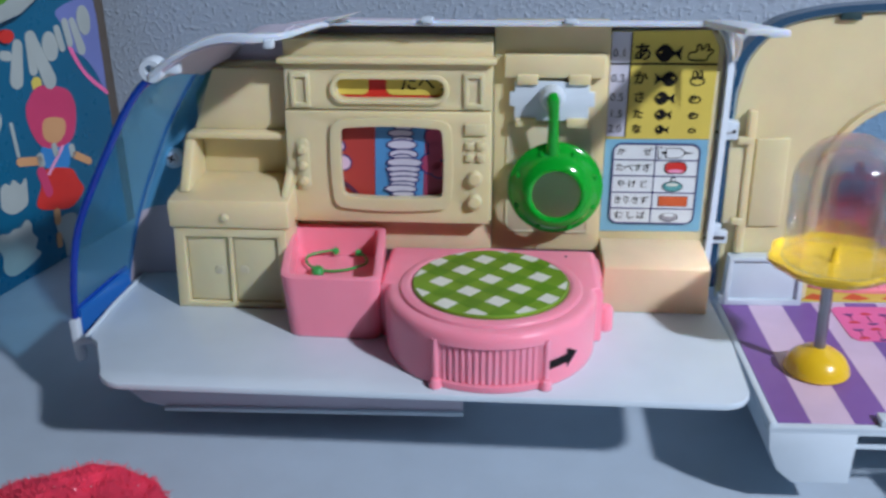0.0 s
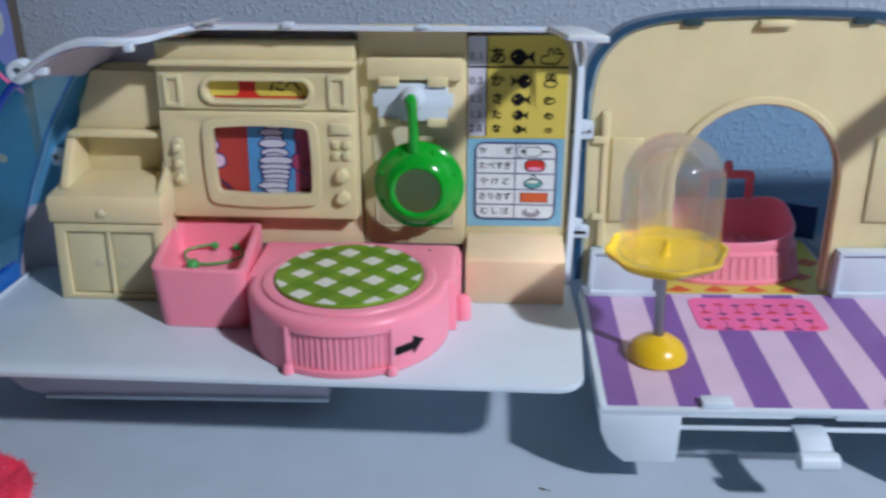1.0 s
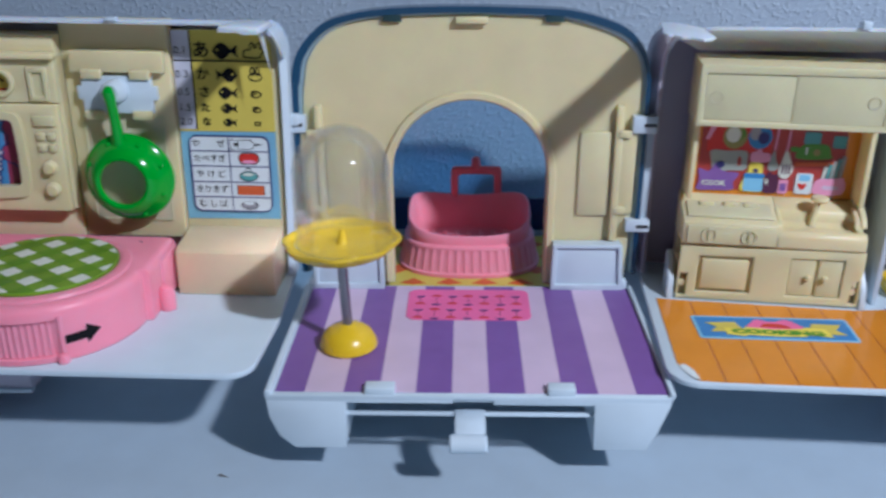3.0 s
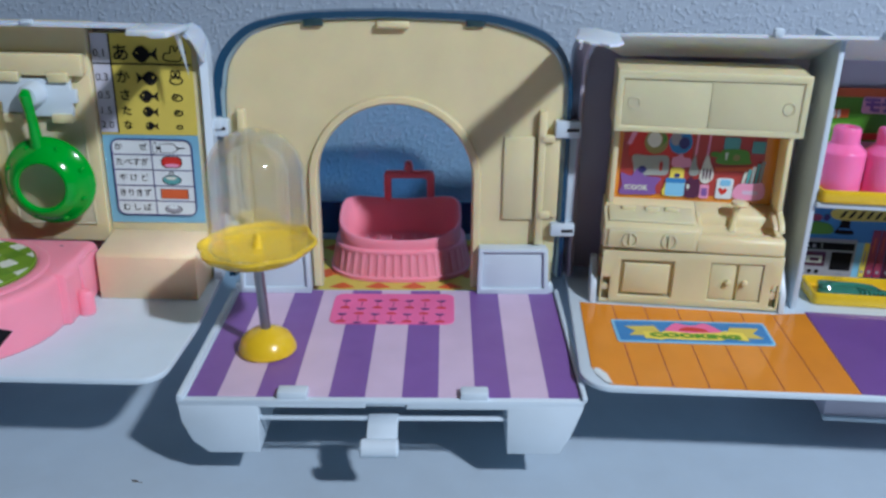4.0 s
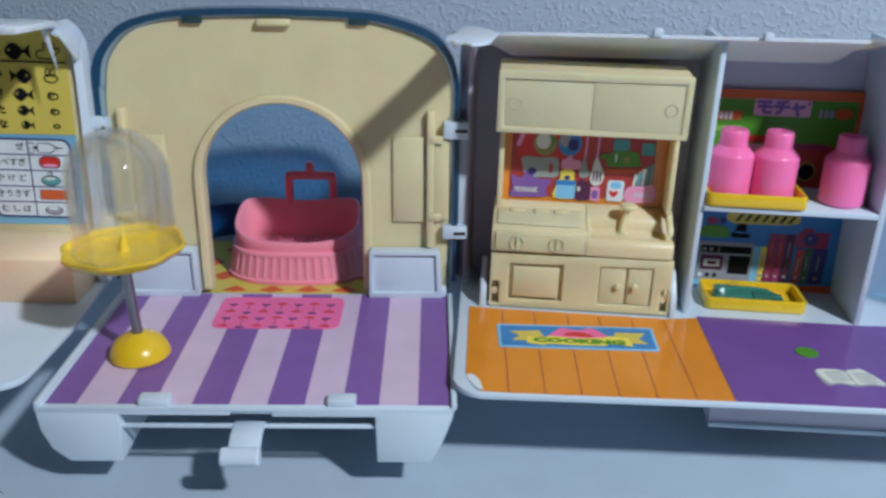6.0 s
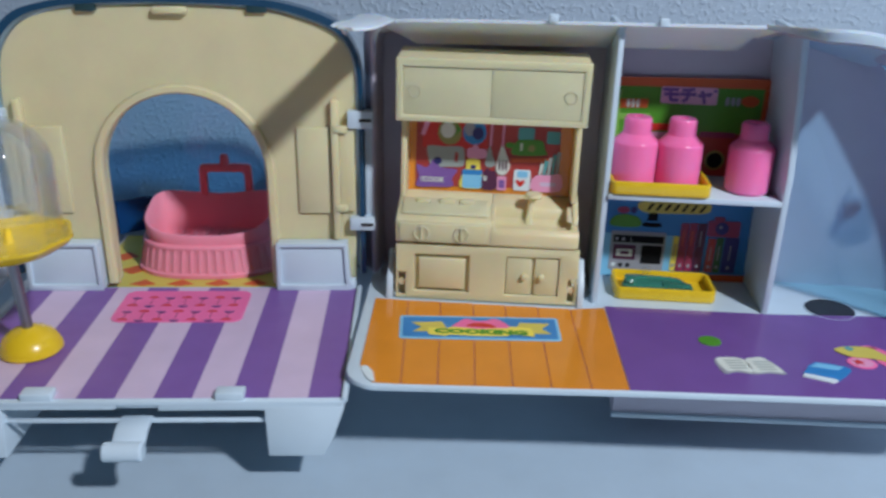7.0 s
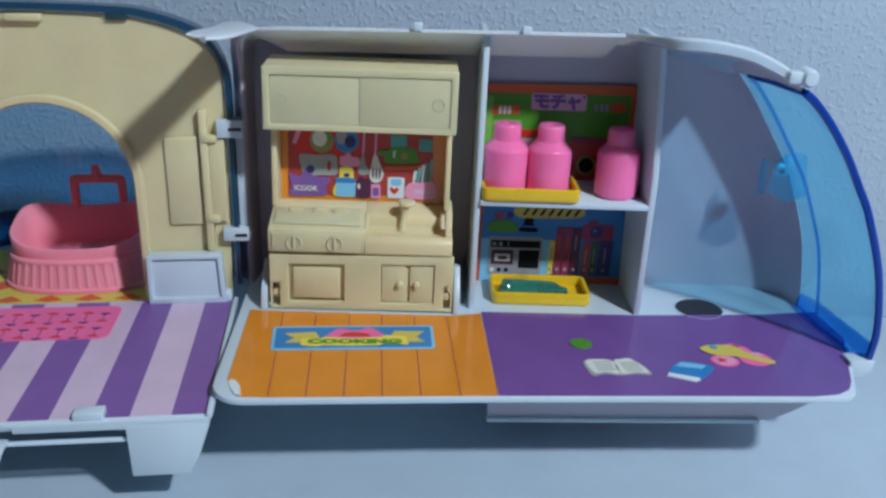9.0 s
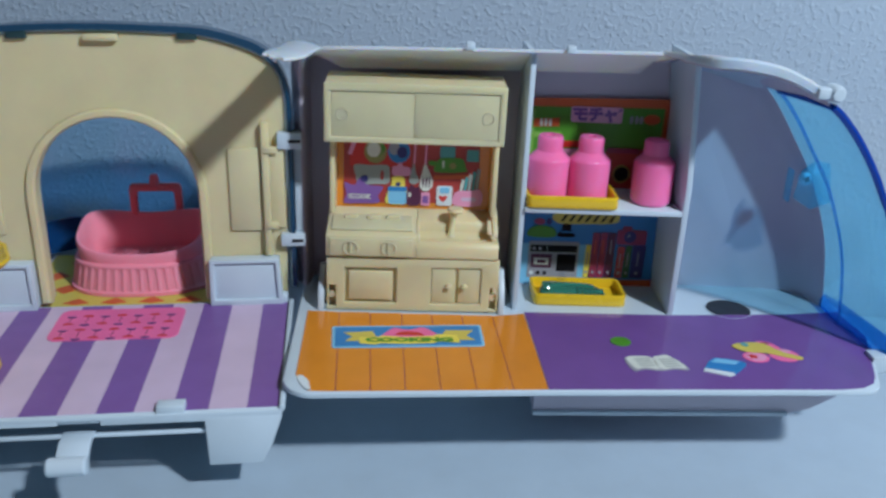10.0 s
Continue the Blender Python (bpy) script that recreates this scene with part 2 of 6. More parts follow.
def prism(outline, a, b, plane="xz", holes=(), r=0.0, seg=2):
    """An outline with holes, extruded from a to b across its plane."""
    bm = bmesh.new()
    edges = []
    for loop in (outline, *holes):
        vs = [bm.verts.new(place(u, v, a, plane)) for u, v in loop]
        edges += [bm.edges.new((vs[i], vs[(i + 1) % len(vs)])) for i in range(len(vs))]
    if holes:
        bmesh.ops.triangle_fill(bm, edges=edges, use_beauty=True, use_dissolve=False)
    else:
        bm.faces.new([e.verts[0] for e in edges])
    faces = bm.faces[:]
    top = bmesh.ops.extrude_face_region(bm, geom=faces)
    shift = place(0, 0, b - a, plane)
    moved = [g for g in top["geom"] if isinstance(g, bmesh.types.BMVert)]
    for v in moved:
        v.co += shift
    bmesh.ops.recalc_face_normals(bm, faces=bm.faces[:])
    if r > 0:
        sharp = [e for e in bm.edges if len(e.link_faces) == 2 and e.calc_face_angle() > 0.9]
        bmesh.ops.bevel(bm, geom=sharp, offset=r, segments=seg, affect="EDGES", profile=0.5)
    return bm


def rrect(x0, x1, y0, y1, r, n=5):
    pts = []
    for cx, cy, a in ((x1 - r, y1 - r, 0), (x0 + r, y1 - r, 90), (x0 + r, y0 + r, 180), (x1 - r, y0 + r, 270)):
        for i in range(n + 1):
            t = radians(a + 90 * i / n)
            pts.append((cx + r * math.cos(t), cy + r * math.sin(t)))
    return pts


def oval(cx, cy, rx, ry=None, n=32, a0=0, a1=360):
    ry = ry or rx
    full = abs(a1 - a0) == 360
    return [(cx + rx * math.cos(radians(a0 + (a1 - a0) * i / (n if full else n - 1))), cy + ry * math.sin(radians(a0 + (a1 - a0) * i / (n if full else n - 1)))) for i in range(n)]


def smooth(points, n=6, closed=False):
    """A Catmull-Rom curve through the points."""
    p = [Vector(q) for q in points]
    ext = [p[-1], *p, p[0], p[1]] if closed else [2 * p[0] - p[1], *p, 2 * p[-1] - p[-2]]
    out = []
    for i in range(1, len(ext) - 2):
        a, b, c, d = ext[i - 1:i + 3]
        for k in range(n):
            t = k / n
            out.append(0.5 * (2 * b + (c - a) * t + (2 * a - 5 * b + 4 * c - d) * t * t + (3 * b - a - 3 * c + d) * t ** 3))
    return [tuple(q) for q in out] + ([] if closed else [tuple(p[-1])])


def lathe(profile, cx=0, cy=0, axis="z", n=40, wave=None):
    """Turns (radius, height) round an axis; wave(angle, radius) may swell the radius."""
    bm = bmesh.new()
    rings = []
    for r, h in profile:
        ring = []
        for i in range(n):
            t = 2 * math.pi * i / n
            q = r * (wave(t, r) if wave else 1)
            c, s = q * math.cos(t), q * math.sin(t)
            ring.append(bm.verts.new((cx + c, cy + s, h) if axis == "z" else (cx + c, h, cy + s) if axis == "y" else (h, cx + c, cy + s)))
        rings.append(ring)
    for a, b in zip(rings, rings[1:]):
        for i in range(n):
            bm.faces.new((a[i], a[(i + 1) % n], b[(i + 1) % n], b[i]))
    for k in (0, -1):
        if profile[k][0] > 1e-6 and profile[0] != profile[-1]:
            bm.faces.new(rings[k])
    bmesh.ops.remove_doubles(bm, verts=bm.verts[:], dist=1e-4)
    bmesh.ops.recalc_face_normals(bm, faces=bm.faces[:])
    return bm


def tube(path, r, n=10, closed=False):
    bm = bmesh.new()
    pts = [Vector(p) for p in path]
    rings = []
    for i, p in enumerate(pts):
        a = pts[i - 1] if i or closed else p
        b = pts[(i + 1) % len(pts)] if i < len(pts) - 1 or closed else p
        d = (b - a).normalized()
        side = d.orthogonal().normalized() if not rings else (last - d * last.dot(d)).normalized()
        last = side
        up = d.cross(side)
        q = r[i] if isinstance(r, (list, tuple)) else r
        rings.append([bm.verts.new(p + q * (math.cos(2 * math.pi * k / n) * side + math.sin(2 * math.pi * k / n) * up)) for k in range(n)])
    pairs = list(zip(rings, rings[1:])) + ([(rings[-1], rings[0])] if closed else [])
    for a, b in pairs:
        for k in range(n):
            bm.faces.new((a[k], a[(k + 1) % n], b[(k + 1) % n], b[k]))
    if not closed:
        bm.faces.new(rings[0])
        bm.faces.new(rings[-1])
    bmesh.ops.recalc_face_normals(bm, faces=bm.faces[:])
    return bm


def loft(rows, thick=0.0, close=False):
    """A skin over rows of points, given a thickness."""
    bm = bmesh.new()
    grid = [[bm.verts.new(Vector(p)) for p in row] for row in rows]
    for a, b in zip(grid, grid[1:]):
        m = len(a)
        for i in range(m if close else m - 1):
            bm.faces.new((a[i], a[(i + 1) % m], b[(i + 1) % m], b[i]))
    bmesh.ops.recalc_face_normals(bm, faces=bm.faces[:])
    if thick:
        bmesh.ops.solidify(bm, geom=bm.faces[:], thickness=thick)
    return bm


def join(*parts):
    bm = bmesh.new()
    for one in parts:
        me = bpy.data.meshes.new("tmp")
        one.to_mesh(me)
        one.free()
        bm.from_mesh(me)
        bpy.data.meshes.remove(me)
    return bm


def turned(bm, angle, axis="Z", about=(0, 0, 0)):
    m = Matrix.Translation(about) @ Matrix.Rotation(radians(angle), 4, axis) @ Matrix.Translation(-Vector(about))
    bmesh.ops.transform(bm, matrix=m, verts=bm.verts[:])
    return bm


def letters(text, size, cx, cy, w, plane="xz", bold=0.0, thick=0.25, stretch=1.0):
    """Built-in lettering as thin printed relief, centred on (cx, cy) of its plane."""
    curve = bpy.data.curves.new("lettering", "FONT")
    curve.body, curve.size, curve.align_x, curve.align_y, curve.offset = text, size, "CENTER", "CENTER", bold
    curve.resolution_u = 2
    ob = bpy.data.objects.new("lettering", curve)
    scene.collection.objects.link(ob)
    me = bpy.data.meshes.new_from_object(ob.evaluated_get(bpy.context.evaluated_depsgraph_get()))
    bm = bmesh.new()
    bm.from_mesh(me)
    bpy.data.objects.remove(ob)
    bpy.data.curves.remove(curve)
    bpy.data.meshes.remove(me)
    for v in bm.verts:
        v.co = place(cx + v.co.x * stretch, cy + v.co.y, w, plane)
    return bm


def print_on(outline, w, plane="xz", lift=0.3):
    """A printed patch of an outline, lying on a surface at w; lift is signed towards the viewer."""
    return prism(outline, w, w + lift, plane)


FRAME_LEFT = pose(0, 0.37, 0, 0, 0, 1.2) @ pose(0, -0.37, 0)
FRAME_MID = pose(0.21, 0.34, 0.0435) @ pose(0, 0, 0, 0, -1.0, 1.2) @ pose(-0.21, -0.34, -0.0435)
FRAME_RIGHT = pose(0.40, 0.364, 0, 0, 0, -4.3)
PLAIN = pose(0, 0, 0)
BASE = {}


def make(name, bm, material, base, flat=False):
    for v in bm.verts:
        v.co = (v.co - Vector(base)) * 0.001
    me = bpy.data.meshes.new(name)
    bm.to_mesh(me)
    bm.free()
    me.materials.append(material)
    if not flat:
        me.shade_smooth()
        me.set_sharp_from_angle(angle=radians(38))
    return new(name, me)


def thing(name, place_in, base, label, category, group="", kind=""):
    ob = new(name)
    ob.empty_display_size = 0.01
    ob.matrix_world = place_in @ Matrix.Translation(Vector(base) * 0.001)
    BASE[ob] = Vector(base)
    return tagged(ob, label, category, group, kind)


def part(name, bm, material, parent, label=""):
    ob = make(name, bm, material, BASE[parent])
    ob.parent = parent
    BASE[ob] = BASE[parent]
    return tagged(ob, label)


def solo(name, bm, material, place_in, base, label, category, group="", kind=""):
    ob = make(name, bm, material, Vector(base))
    ob.matrix_world = place_in @ Matrix.Translation(Vector(base) * 0.001)
    BASE[ob] = Vector(base)
    return tagged(ob, label, category, group, kind)

# ---- room and table ----
WALL = pose(0, 0.573, 0, 0, 0, -9.2)
solo("wall_north", box(-1500, 1900, 0, 60, -750, 1700, 0), STUCCO, WALL, (0, 0, 0), "pale blue-white stucco wall with rough trowelled relief", "wall", kind="structure")
table = solo("table", prism([(-700, -330), (1500, -330), (1500, 330), (-700, 684)], -28, 0, "xy", r=1.5), TABLE, PLAIN, (0, 0, 0), "white smooth tabletop pushed against a stucco wall", "table", kind="structure")
# Unseen shell added round the table; its dark paint limits and warms the fill.
solo("wall_south", box(-1500, 1900, -1560, -1500, -750, 1700, 0), ROOM, PLAIN, (0, 0, 0), "unseen plain painted room wall", "wall", kind="structure")
solo("wall_west", box(-1560, -1500, -1560, 1000, -750, 1700, 0), ROOM, PLAIN, (0, 0, 0), "unseen plain painted room wall", "wall", kind="structure")
solo("wall_east", box(1850, 1910, -1560, 1000, -750, 1700, 0), ROOM, PLAIN, (0, 0, 0), "unseen plain painted room wall", "wall", kind="structure")
solo("ceiling", box(-1560, 1910, -1560, 1000, 1700, 1760, 0), ROOM, PLAIN, (0, 0, 0), "unseen plain painted ceiling", "ceiling", kind="structure")
solo("floor", box(-1560, 1910, -1560, 1000, -810, -750, 0), FLOOR, PLAIN, (0, 0, 0), "unseen plain dark room floor", "floor", kind="structure")


def screw(parent, x, y, z, boss=True):
    head = part("screw", lathe([(0, y - 2.2), (2.2, y - 2.2), (3.4, y - 1.2), (3.4, y + 1)], x, z, "y", 24), SCREW, parent, "cross-head zinc screw")
    for a in (20, 110):
        slot = turned(box(x - 1.9, x + 1.9, y - 2.5, y - 2.0, z - 0.4, z + 0.4, 0), a, "Y", (x, y, z))
        part("screw_slot", slot, SLOT_SHADE, head)
    if boss:
        part("screw_boss", lathe([(5.2, y + 3), (5.2, y - 0.6), (4.6, y - 1.0), (3.4, y - 1.0)], x, z, "y", 28), WHITE, parent)


# ---- kitchen-side half of the toy camper ----
F = FRAME_LEFT
half = thing("toy_camper_half", F, (0, 340, 12), "opened white plastic toy camper half with blue windscreen", "toy camper")
floor_outline = [(-168, 392), (-166, 358), (-164, 320), (-162.4, 317), (-158.4, 313.6), (-153, 303)] + [(-133.4 + 13.8 * math.cos(radians(a)), 293.8 + 13.8 * math.sin(radians(a))) for a in (190, 208, 226, 245, 265)] + \
    [(107 + 12 * math.cos(radians(a)), 292 + 12 * math.sin(radians(a))) for a in (275, 295, 315, 335, 355)] + [(121, 330), (119, 392)]
part("floor_flap", prism(floor_outline, 46.8, 50, "xy", r=0.9), WHITE, half)
part("skirt", prism([(-160, 46.5), (-152, 22), (-144, 15), (-130, 12), (3.6, 14.6), (3.6, 46.5)], 320, 392, "xz", r=0.8), WHITE_SHADED, half)
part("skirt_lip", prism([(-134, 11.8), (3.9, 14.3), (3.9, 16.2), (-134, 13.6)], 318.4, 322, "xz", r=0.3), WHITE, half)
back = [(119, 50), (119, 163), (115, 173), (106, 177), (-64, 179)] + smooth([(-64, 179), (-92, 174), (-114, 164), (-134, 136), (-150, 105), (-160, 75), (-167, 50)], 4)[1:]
part("back_wall", prism(back, 390, 393, "xz"), WHITE_SHADED, half)
roof_line = smooth([(117, 177, 366), (113, 180.2, 365), (105, 181.6, 364.6), (20, 181.6, 364.6), (-50, 181.6, 364.6), (-57, 181.5, 363), (-62, 181.3, 356), (-65.4, 181.1, 347), (-69.4, 181, 337.4), (-76, 181.2, 330.6), (-84, 181.6, 328.4), (-92.4, 181.6, 328), (-101.6, 179.6, 328), (-112.8, 174.4, 328), (-124.5, 166.2, 329)], 6)
def drop(x):
    return 2.0 + 1.2 * min(1, max(0, (-60 - x) / 20))


part("roof", loft([[(x, 393, min(z, 181.8 - 0.004 * max(0, -70 - x) ** 2) - 5.0 - 0.12 * max(0, 362 - y)) for x, z, y in roof_line], [(x, y + 5, z - 0.2) for x, z, y in roof_line], [(x, y + 1.2, z) for x, z, y in roof_line], [(x, y, z - 0.8) for x, z, y in roof_line], [(x, y, z - drop(x)) for x, z, y in roof_line], [(x, y + 2, z - drop(x)) for x, z, y in roof_line]], 0.8), WHITE_THIN, half)
bend = smooth([(120.2, 163, 378), (119.8, 170, 371), (118.6, 175, 367), (116.6, 178, 365.6), (113, 180.4, 365)], 4)
part("roof_corner", loft([[(x, y, z) for x, z, y in bend], [(x, (y + 391) / 2, z - 0.3) for x, z, y in bend], [(x, 391, z - 1) for x, z, y in bend]], 0.8), WHITE_THIN, half)
tab = prism([(101.5, 180), (106, 179.8), (109, 180), (112, 179), (118.4, 179.4), (118, 182), (110, 182.4), (102, 182.4)], 317, 367, "xz", r=0.6)
for v in tab.verts:
    v.co.x += (366 - v.co.y) * 0.1
    v.co.z += (366 - v.co.y) * 0.085
part("roof_tab", tab, WHITE_THIN, half, "broken white latch tab at the roof edge")
part("roof_peg", box(-16.5, -11.5, 362, 366, 181, 183.6, 0.6), WHITE, half)
part("roof_peg", box(44, 49, 362.5, 366, 181, 182.8, 0.5), WHITE, half)
part("latch_peg", box(-76.4, -72.4, 329, 333.4, 175.8, 179.4, 0.8), WHITE, half)
flange = smooth([(116.5, 50), (117.3, 90), (117.6, 135), (117.4, 160), (115.6, 171), (111, 177)], 5)
part("side_flange", loft([[(x, 381, z) for x, z in flange], [(x + 3.2, 383, z + (1 if z > 150 else 0)) for x, z in flange], [(x + 3.6, 392, z + (1 if z > 150 else 0)) for x, z in flange]], 1.2), WHITE, half)
for z in (80.2, 131.4):
    part("hinge_pin", box(117.6, 124.4, 386, 391, z - 2.9, z + 2.9, 0.8), WHITE, half)
ring = join(lathe([(2.4, 330), (4.6, 330), (5.2, 331), (5.2, 337), (2.4, 337), (2.4, 330)], -124, 166.5, "y", 28), box(-121, -113, 333, 338, 164.5, 169.5, 1.2))
part("peg_eye", ring, WHITE, half, "white eyelet for the roof catch")
outer = smooth([(-120.5, 165), (-129, 160), (-137.5, 149.6), (-147, 134), (-159, 113), (-168, 94), (-173.8, 71), (-176.2, 52)], 5)
inner = smooth([(-116, 162), (-121, 157.4), (-137.5, 132), (-145, 117), (-153, 100), (-160, 82), (-165.5, 64), (-169, 50)], 5)
m = min(len(outer), len(inner))
rows = []
for k in range(5):
    f = k / 4
    rows.append([(outer[i][0] * (1 - f) + inner[i][0] * f - 3.5 * math.sin(math.pi * f), 333 + 41 * f, outer[i][1] * (1 - f) + inner[i][1] * f) for i in range(m)])
wind = part("windscreen", loft(rows, 1.6), BLUE_GLASS, half, "clear blue plastic windscreen")
part("windscreen_edge", tube([(x, 332, z) for x, z in outer], 1.7, 8), BLUE_EDGE, wind)
part("windscreen_rib", tube([(x, 375, z) for x, z in inner], 0.9, 8), BLUE_DEEP, wind)
part("windscreen_flange", loft([[(x + dx, y, z - 0.1 * dx) for x, z in inner if 88 < z < 160] for dx, y in ((0.4, 374.6), (1.6, 378.6), (3.6, 382.4), (8, 385.8), (14, 387.8))], 0.6), BLUE_GLASS, wind)
part("pillar", loft([[(x + dx, y, z - 0.1 * dx) for x, z in inner] for dx, y in ((0.6, 375.8), (1.4, 380), (3, 384), (7, 387.4), (14, 389.2), (24, 389.9))], 0.3), WHITE_SHADED, half)
cove = [(x, z, y) for x, z, y in roof_line if x < -80]
part("roof_cove", loft([[(x, y + 2, z - drop(x)) for x, z, y in cove], [(x + 2, (y + 386) / 2, z - drop(x) - 2.4) for x, z, y in cove], [(x + 4, 387, z - 5 - min(7.5, max(0, (-98 - x) * 0.5))) for x, z, y in cove]], 1.0), WHITE_SHADED, half)
part("windscreen_foot", loft([[(-176, 333, 42.5), (-172.6, 354, 46.5), (-169, 374, 50.3)], [(-175.8, 333, 49), (-172.4, 354, 52), (-169, 374, 54.4)], [(-175.4, 333, 55.6), (-172, 354, 57), (-169, 374, 58.2)]], 2.2), BLUE_FOOT, wind)
part("windscreen_foot_bead", tube([(-175, 333, 56.4), (-171.6, 354, 57.8), (-168.6, 374, 59)], 0.9, 8), BLUE_EDGE, wind)
part("corner_foot", prism([(-178.2, 51.5), (-178.4, 40), (-178.2, 31.6), (-176.6, 29.2), (-175.8, 31.2), (-174.6, 30), (-174, 34), (-175, 38.4), (-168, 40.2), (-168, 42.2), (-174.6, 42.6), (-174.2, 51.5)], 329, 334, "xz", r=0.7), WHITE, half)
part("floor_bead", tube([(-164.4, 318, 50.4), (-165.4, 350, 50.6), (-164, 386, 50.6)], 0.9, 8), WHITE, half)
screw(half, -140.6, 383, 113.6)

# cream wall unit with a screen
unit = thing("toy_wall_unit", F, (-33, 378, 72), "cream moulded toy wall machine with screen, dials and slot window", "toy appliance")


def bowed(x0, x1, z0, z1, bow, r, n=9):
    """A rounded rectangle whose long sides swell, as on an old television."""
    mx_, mz_ = (x0 + x1) / 2, (z0 + z1) / 2
    return [(x + bow * 0.6 * math.copysign(1, x - mx_) * (1 - ((z - mz_) / (z1 - mz_)) ** 2), z + bow * math.copysign(1, z - mz_) * (1 - ((x - mx_) / (x1 - mx_)) ** 2)) for x, z in dense(rrect(x0, x1, z0, z1, r), n)]


def dense(pts, n):
    """The same outline with its long edges cut into n pieces."""
    out_ = []
    for (a, b), (c, d) in zip(pts, pts[1:] + pts[:1]):
        k = n if math.hypot(c - a, d - b) > 6 else 1
        out_ += [(a + (c - a) * i / k, b + (d - b) * i / k) for i in range(k)]
    return out_


screen_hole = bowed(-54.8, -8.4, 101, 134, 1.2, 2)
part("front_plate", prism([(-81, 88), (13.2, 88), (13.6, 141), (-80, 141)], 368.5, 373, "xz", [screen_hole], r=0.5), CREAM, unit)
slot_hole = rrect(-56.5, -7.8, 146.6, 155.6, 4.4)
part("upper_plate", prism([(-80, 141.6), (13.8, 141.6), (14.2, 163), (-79.4, 163)], 370.2, 374, "xz", [slot_hole], r=0.5), CREAM, unit)
part("casing_side", box(-80.5, -56, 373, 391, 88, 163, 0.3), CREAM, unit)
part("casing_side", box(-6.5, 14, 373, 391, 88, 163, 0.3), CREAM, unit)
part("casing_top", box(-80, 14, 373, 391, 163, 172.5, 0.5), CREAM, unit)
part("casing_foot", box(-80, 14, 378, 391, 70, 89, 0.4), CREAM_WARM, unit)
part("casing_back", box(-80, 14, 375, 391, 88, 163, 0.2), CREAM, unit)
part("trim_ledge", box(-81.8, 15.4, 366.5, 374, 162.6, 165.2, 0.8), CREAM, unit)
part("screen_frame", prism(bowed(-58.8, -4.8, 96, 137, 1.8, 4), 366.6, 369, "xz", [bowed(-54.4, -8.6, 101.4, 133.6, 1.2, 2)]), CREAM, unit)
part("slot_frame", prism(rrect(-59, -5.3, 144.4, 157.6, 6.4, 8), 368.2, 371, "xz", [rrect(-56.6, -7.6, 146.6, 155.6, 4.4, 8)], r=0.6), CREAM, unit)
for x0, x1 in ((-76.8, -68), (1.2, 10.4)):
    part("vent_frame", prism([(x0, 142.8), (x1, 142.8), (x1, 158.4), (x0, 158.4)], 368.8, 371, "xz", [[(x0 + 2, 145), (x1 - 2, 145), (x1 - 2, 156.2), (x0 + 2, 156.2)]], r=0.35), CREAM, unit)
part("knob_strip", prism(rrect(-75.4, -70, 104, 128.4, 2.6), 367.2, 369, "xz", r=0.4), CREAM, unit)
for z in (108.4, 115.6, 123.4):
    part("knob", lathe([(0, 364.8), (1.6, 365.1), (2.1, 366.2), (2.2, 368)], -72.7, z, "y", 18), CREAM, unit)
part("display", box(1.6, 11.6, 366.8, 369.4, 131, 136.2, 0.6), CREAM, unit)
for x in (4, 9.2):
    for z in (126, 120.4):
        part("button", box(x - 1.9, x + 1.9, 366.8, 369.4, z - 1.8, z + 1.8, 0.7), CREAM, unit)
for z in (110.6, 99.4):
    part("dial", lathe([(0, 364.8), (2.6, 365), (3.3, 366), (3.6, 369)], 6.4, z, "y", 28), CREAM, unit)
pic = part("screen_picture", print_on([(-56, 98), (-6, 98), (-6, 136), (-56, 136)], 374.6, lift=-0.3), PAPER_BRICK, unit, "printed x-ray style picture behind the screen")
part("picture_band", print_on([(-40.8, 98), (-18.4, 98), (-16.4, 136), (-39.6, 136)], 374.2, lift=-0.3), PAPER_AZURE, pic)
part("picture_patch", print_on([(-18.2, 98), (-6, 98), (-6, 136), (-16.2, 136)], 374.1, lift=-0.3), PAPER_MAROON, pic)
for x, z, r in ((-12.5, 128.3, 4.6), (-10.4, 122.3, 5.3), (-10.5, 112.7, 4.2), (-14.3, 115.5, 5.0), (-56.5, 123.3, 2.4), (-55.3, 115.4, 3.7)):
    part("picture_outline", print_on(oval(x, z, r + 0.4, r + 0.4, 20), 373.9, lift=-0.2), PAPER_NAVY, pic)
    part("picture_blob", print_on(oval(x, z, r - 0.4, r - 0.4, 20), 373.8, lift=-0.2), PAPER_WINE if x > -40 else PAPER_LILAC, pic)
part("picture_outline", print_on(smooth([(-57, 106), (-54, 103), (-49.6, 99.4), (-48.4, 99), (-50, 102), (-54.6, 106)], 4, True), 373.9, lift=-0.2), PAPER_PLUM, pic)
spine_shapes = ((-26.6, 132.6, 4.2, 1.7), (-28.0, 129.8, 5.8, 1.9), (-27.1, 127.0, 4.7, 1.6), (-27.6, 124.4, 6.9, 2.4), (-26.9, 119.9, 6.7, 2.5), (-27.2, 118.4, 4.6, 1.6), (-26.5, 115.9, 8.3, 2.4), (-27.1, 112.7, 8.1, 1.8), (-27.0, 110.1, 7.2, 1.8), (-26.9, 107.7, 6.9, 1.8), (-27.4, 105.3, 6.1, 1.7), (-28.6, 103.1, 7.5, 2.1), (-27.4, 100.6, 5.6, 1.4))
for i, (x, z, w, h) in enumerate(spine_shapes):
    part("picture_outline", print_on(oval(x, z, w + 0.45, h + 0.35, 24), 373.7 - 0.05 * i, lift=-0.2), PAPER_NAVY, pic)
    part("picture_disc", print_on(oval(x, z + 0.1, w - 0.35, h - 0.45, 24), 373.68 - 0.05 * i, lift=-0.2), PAPER_PALE, pic)
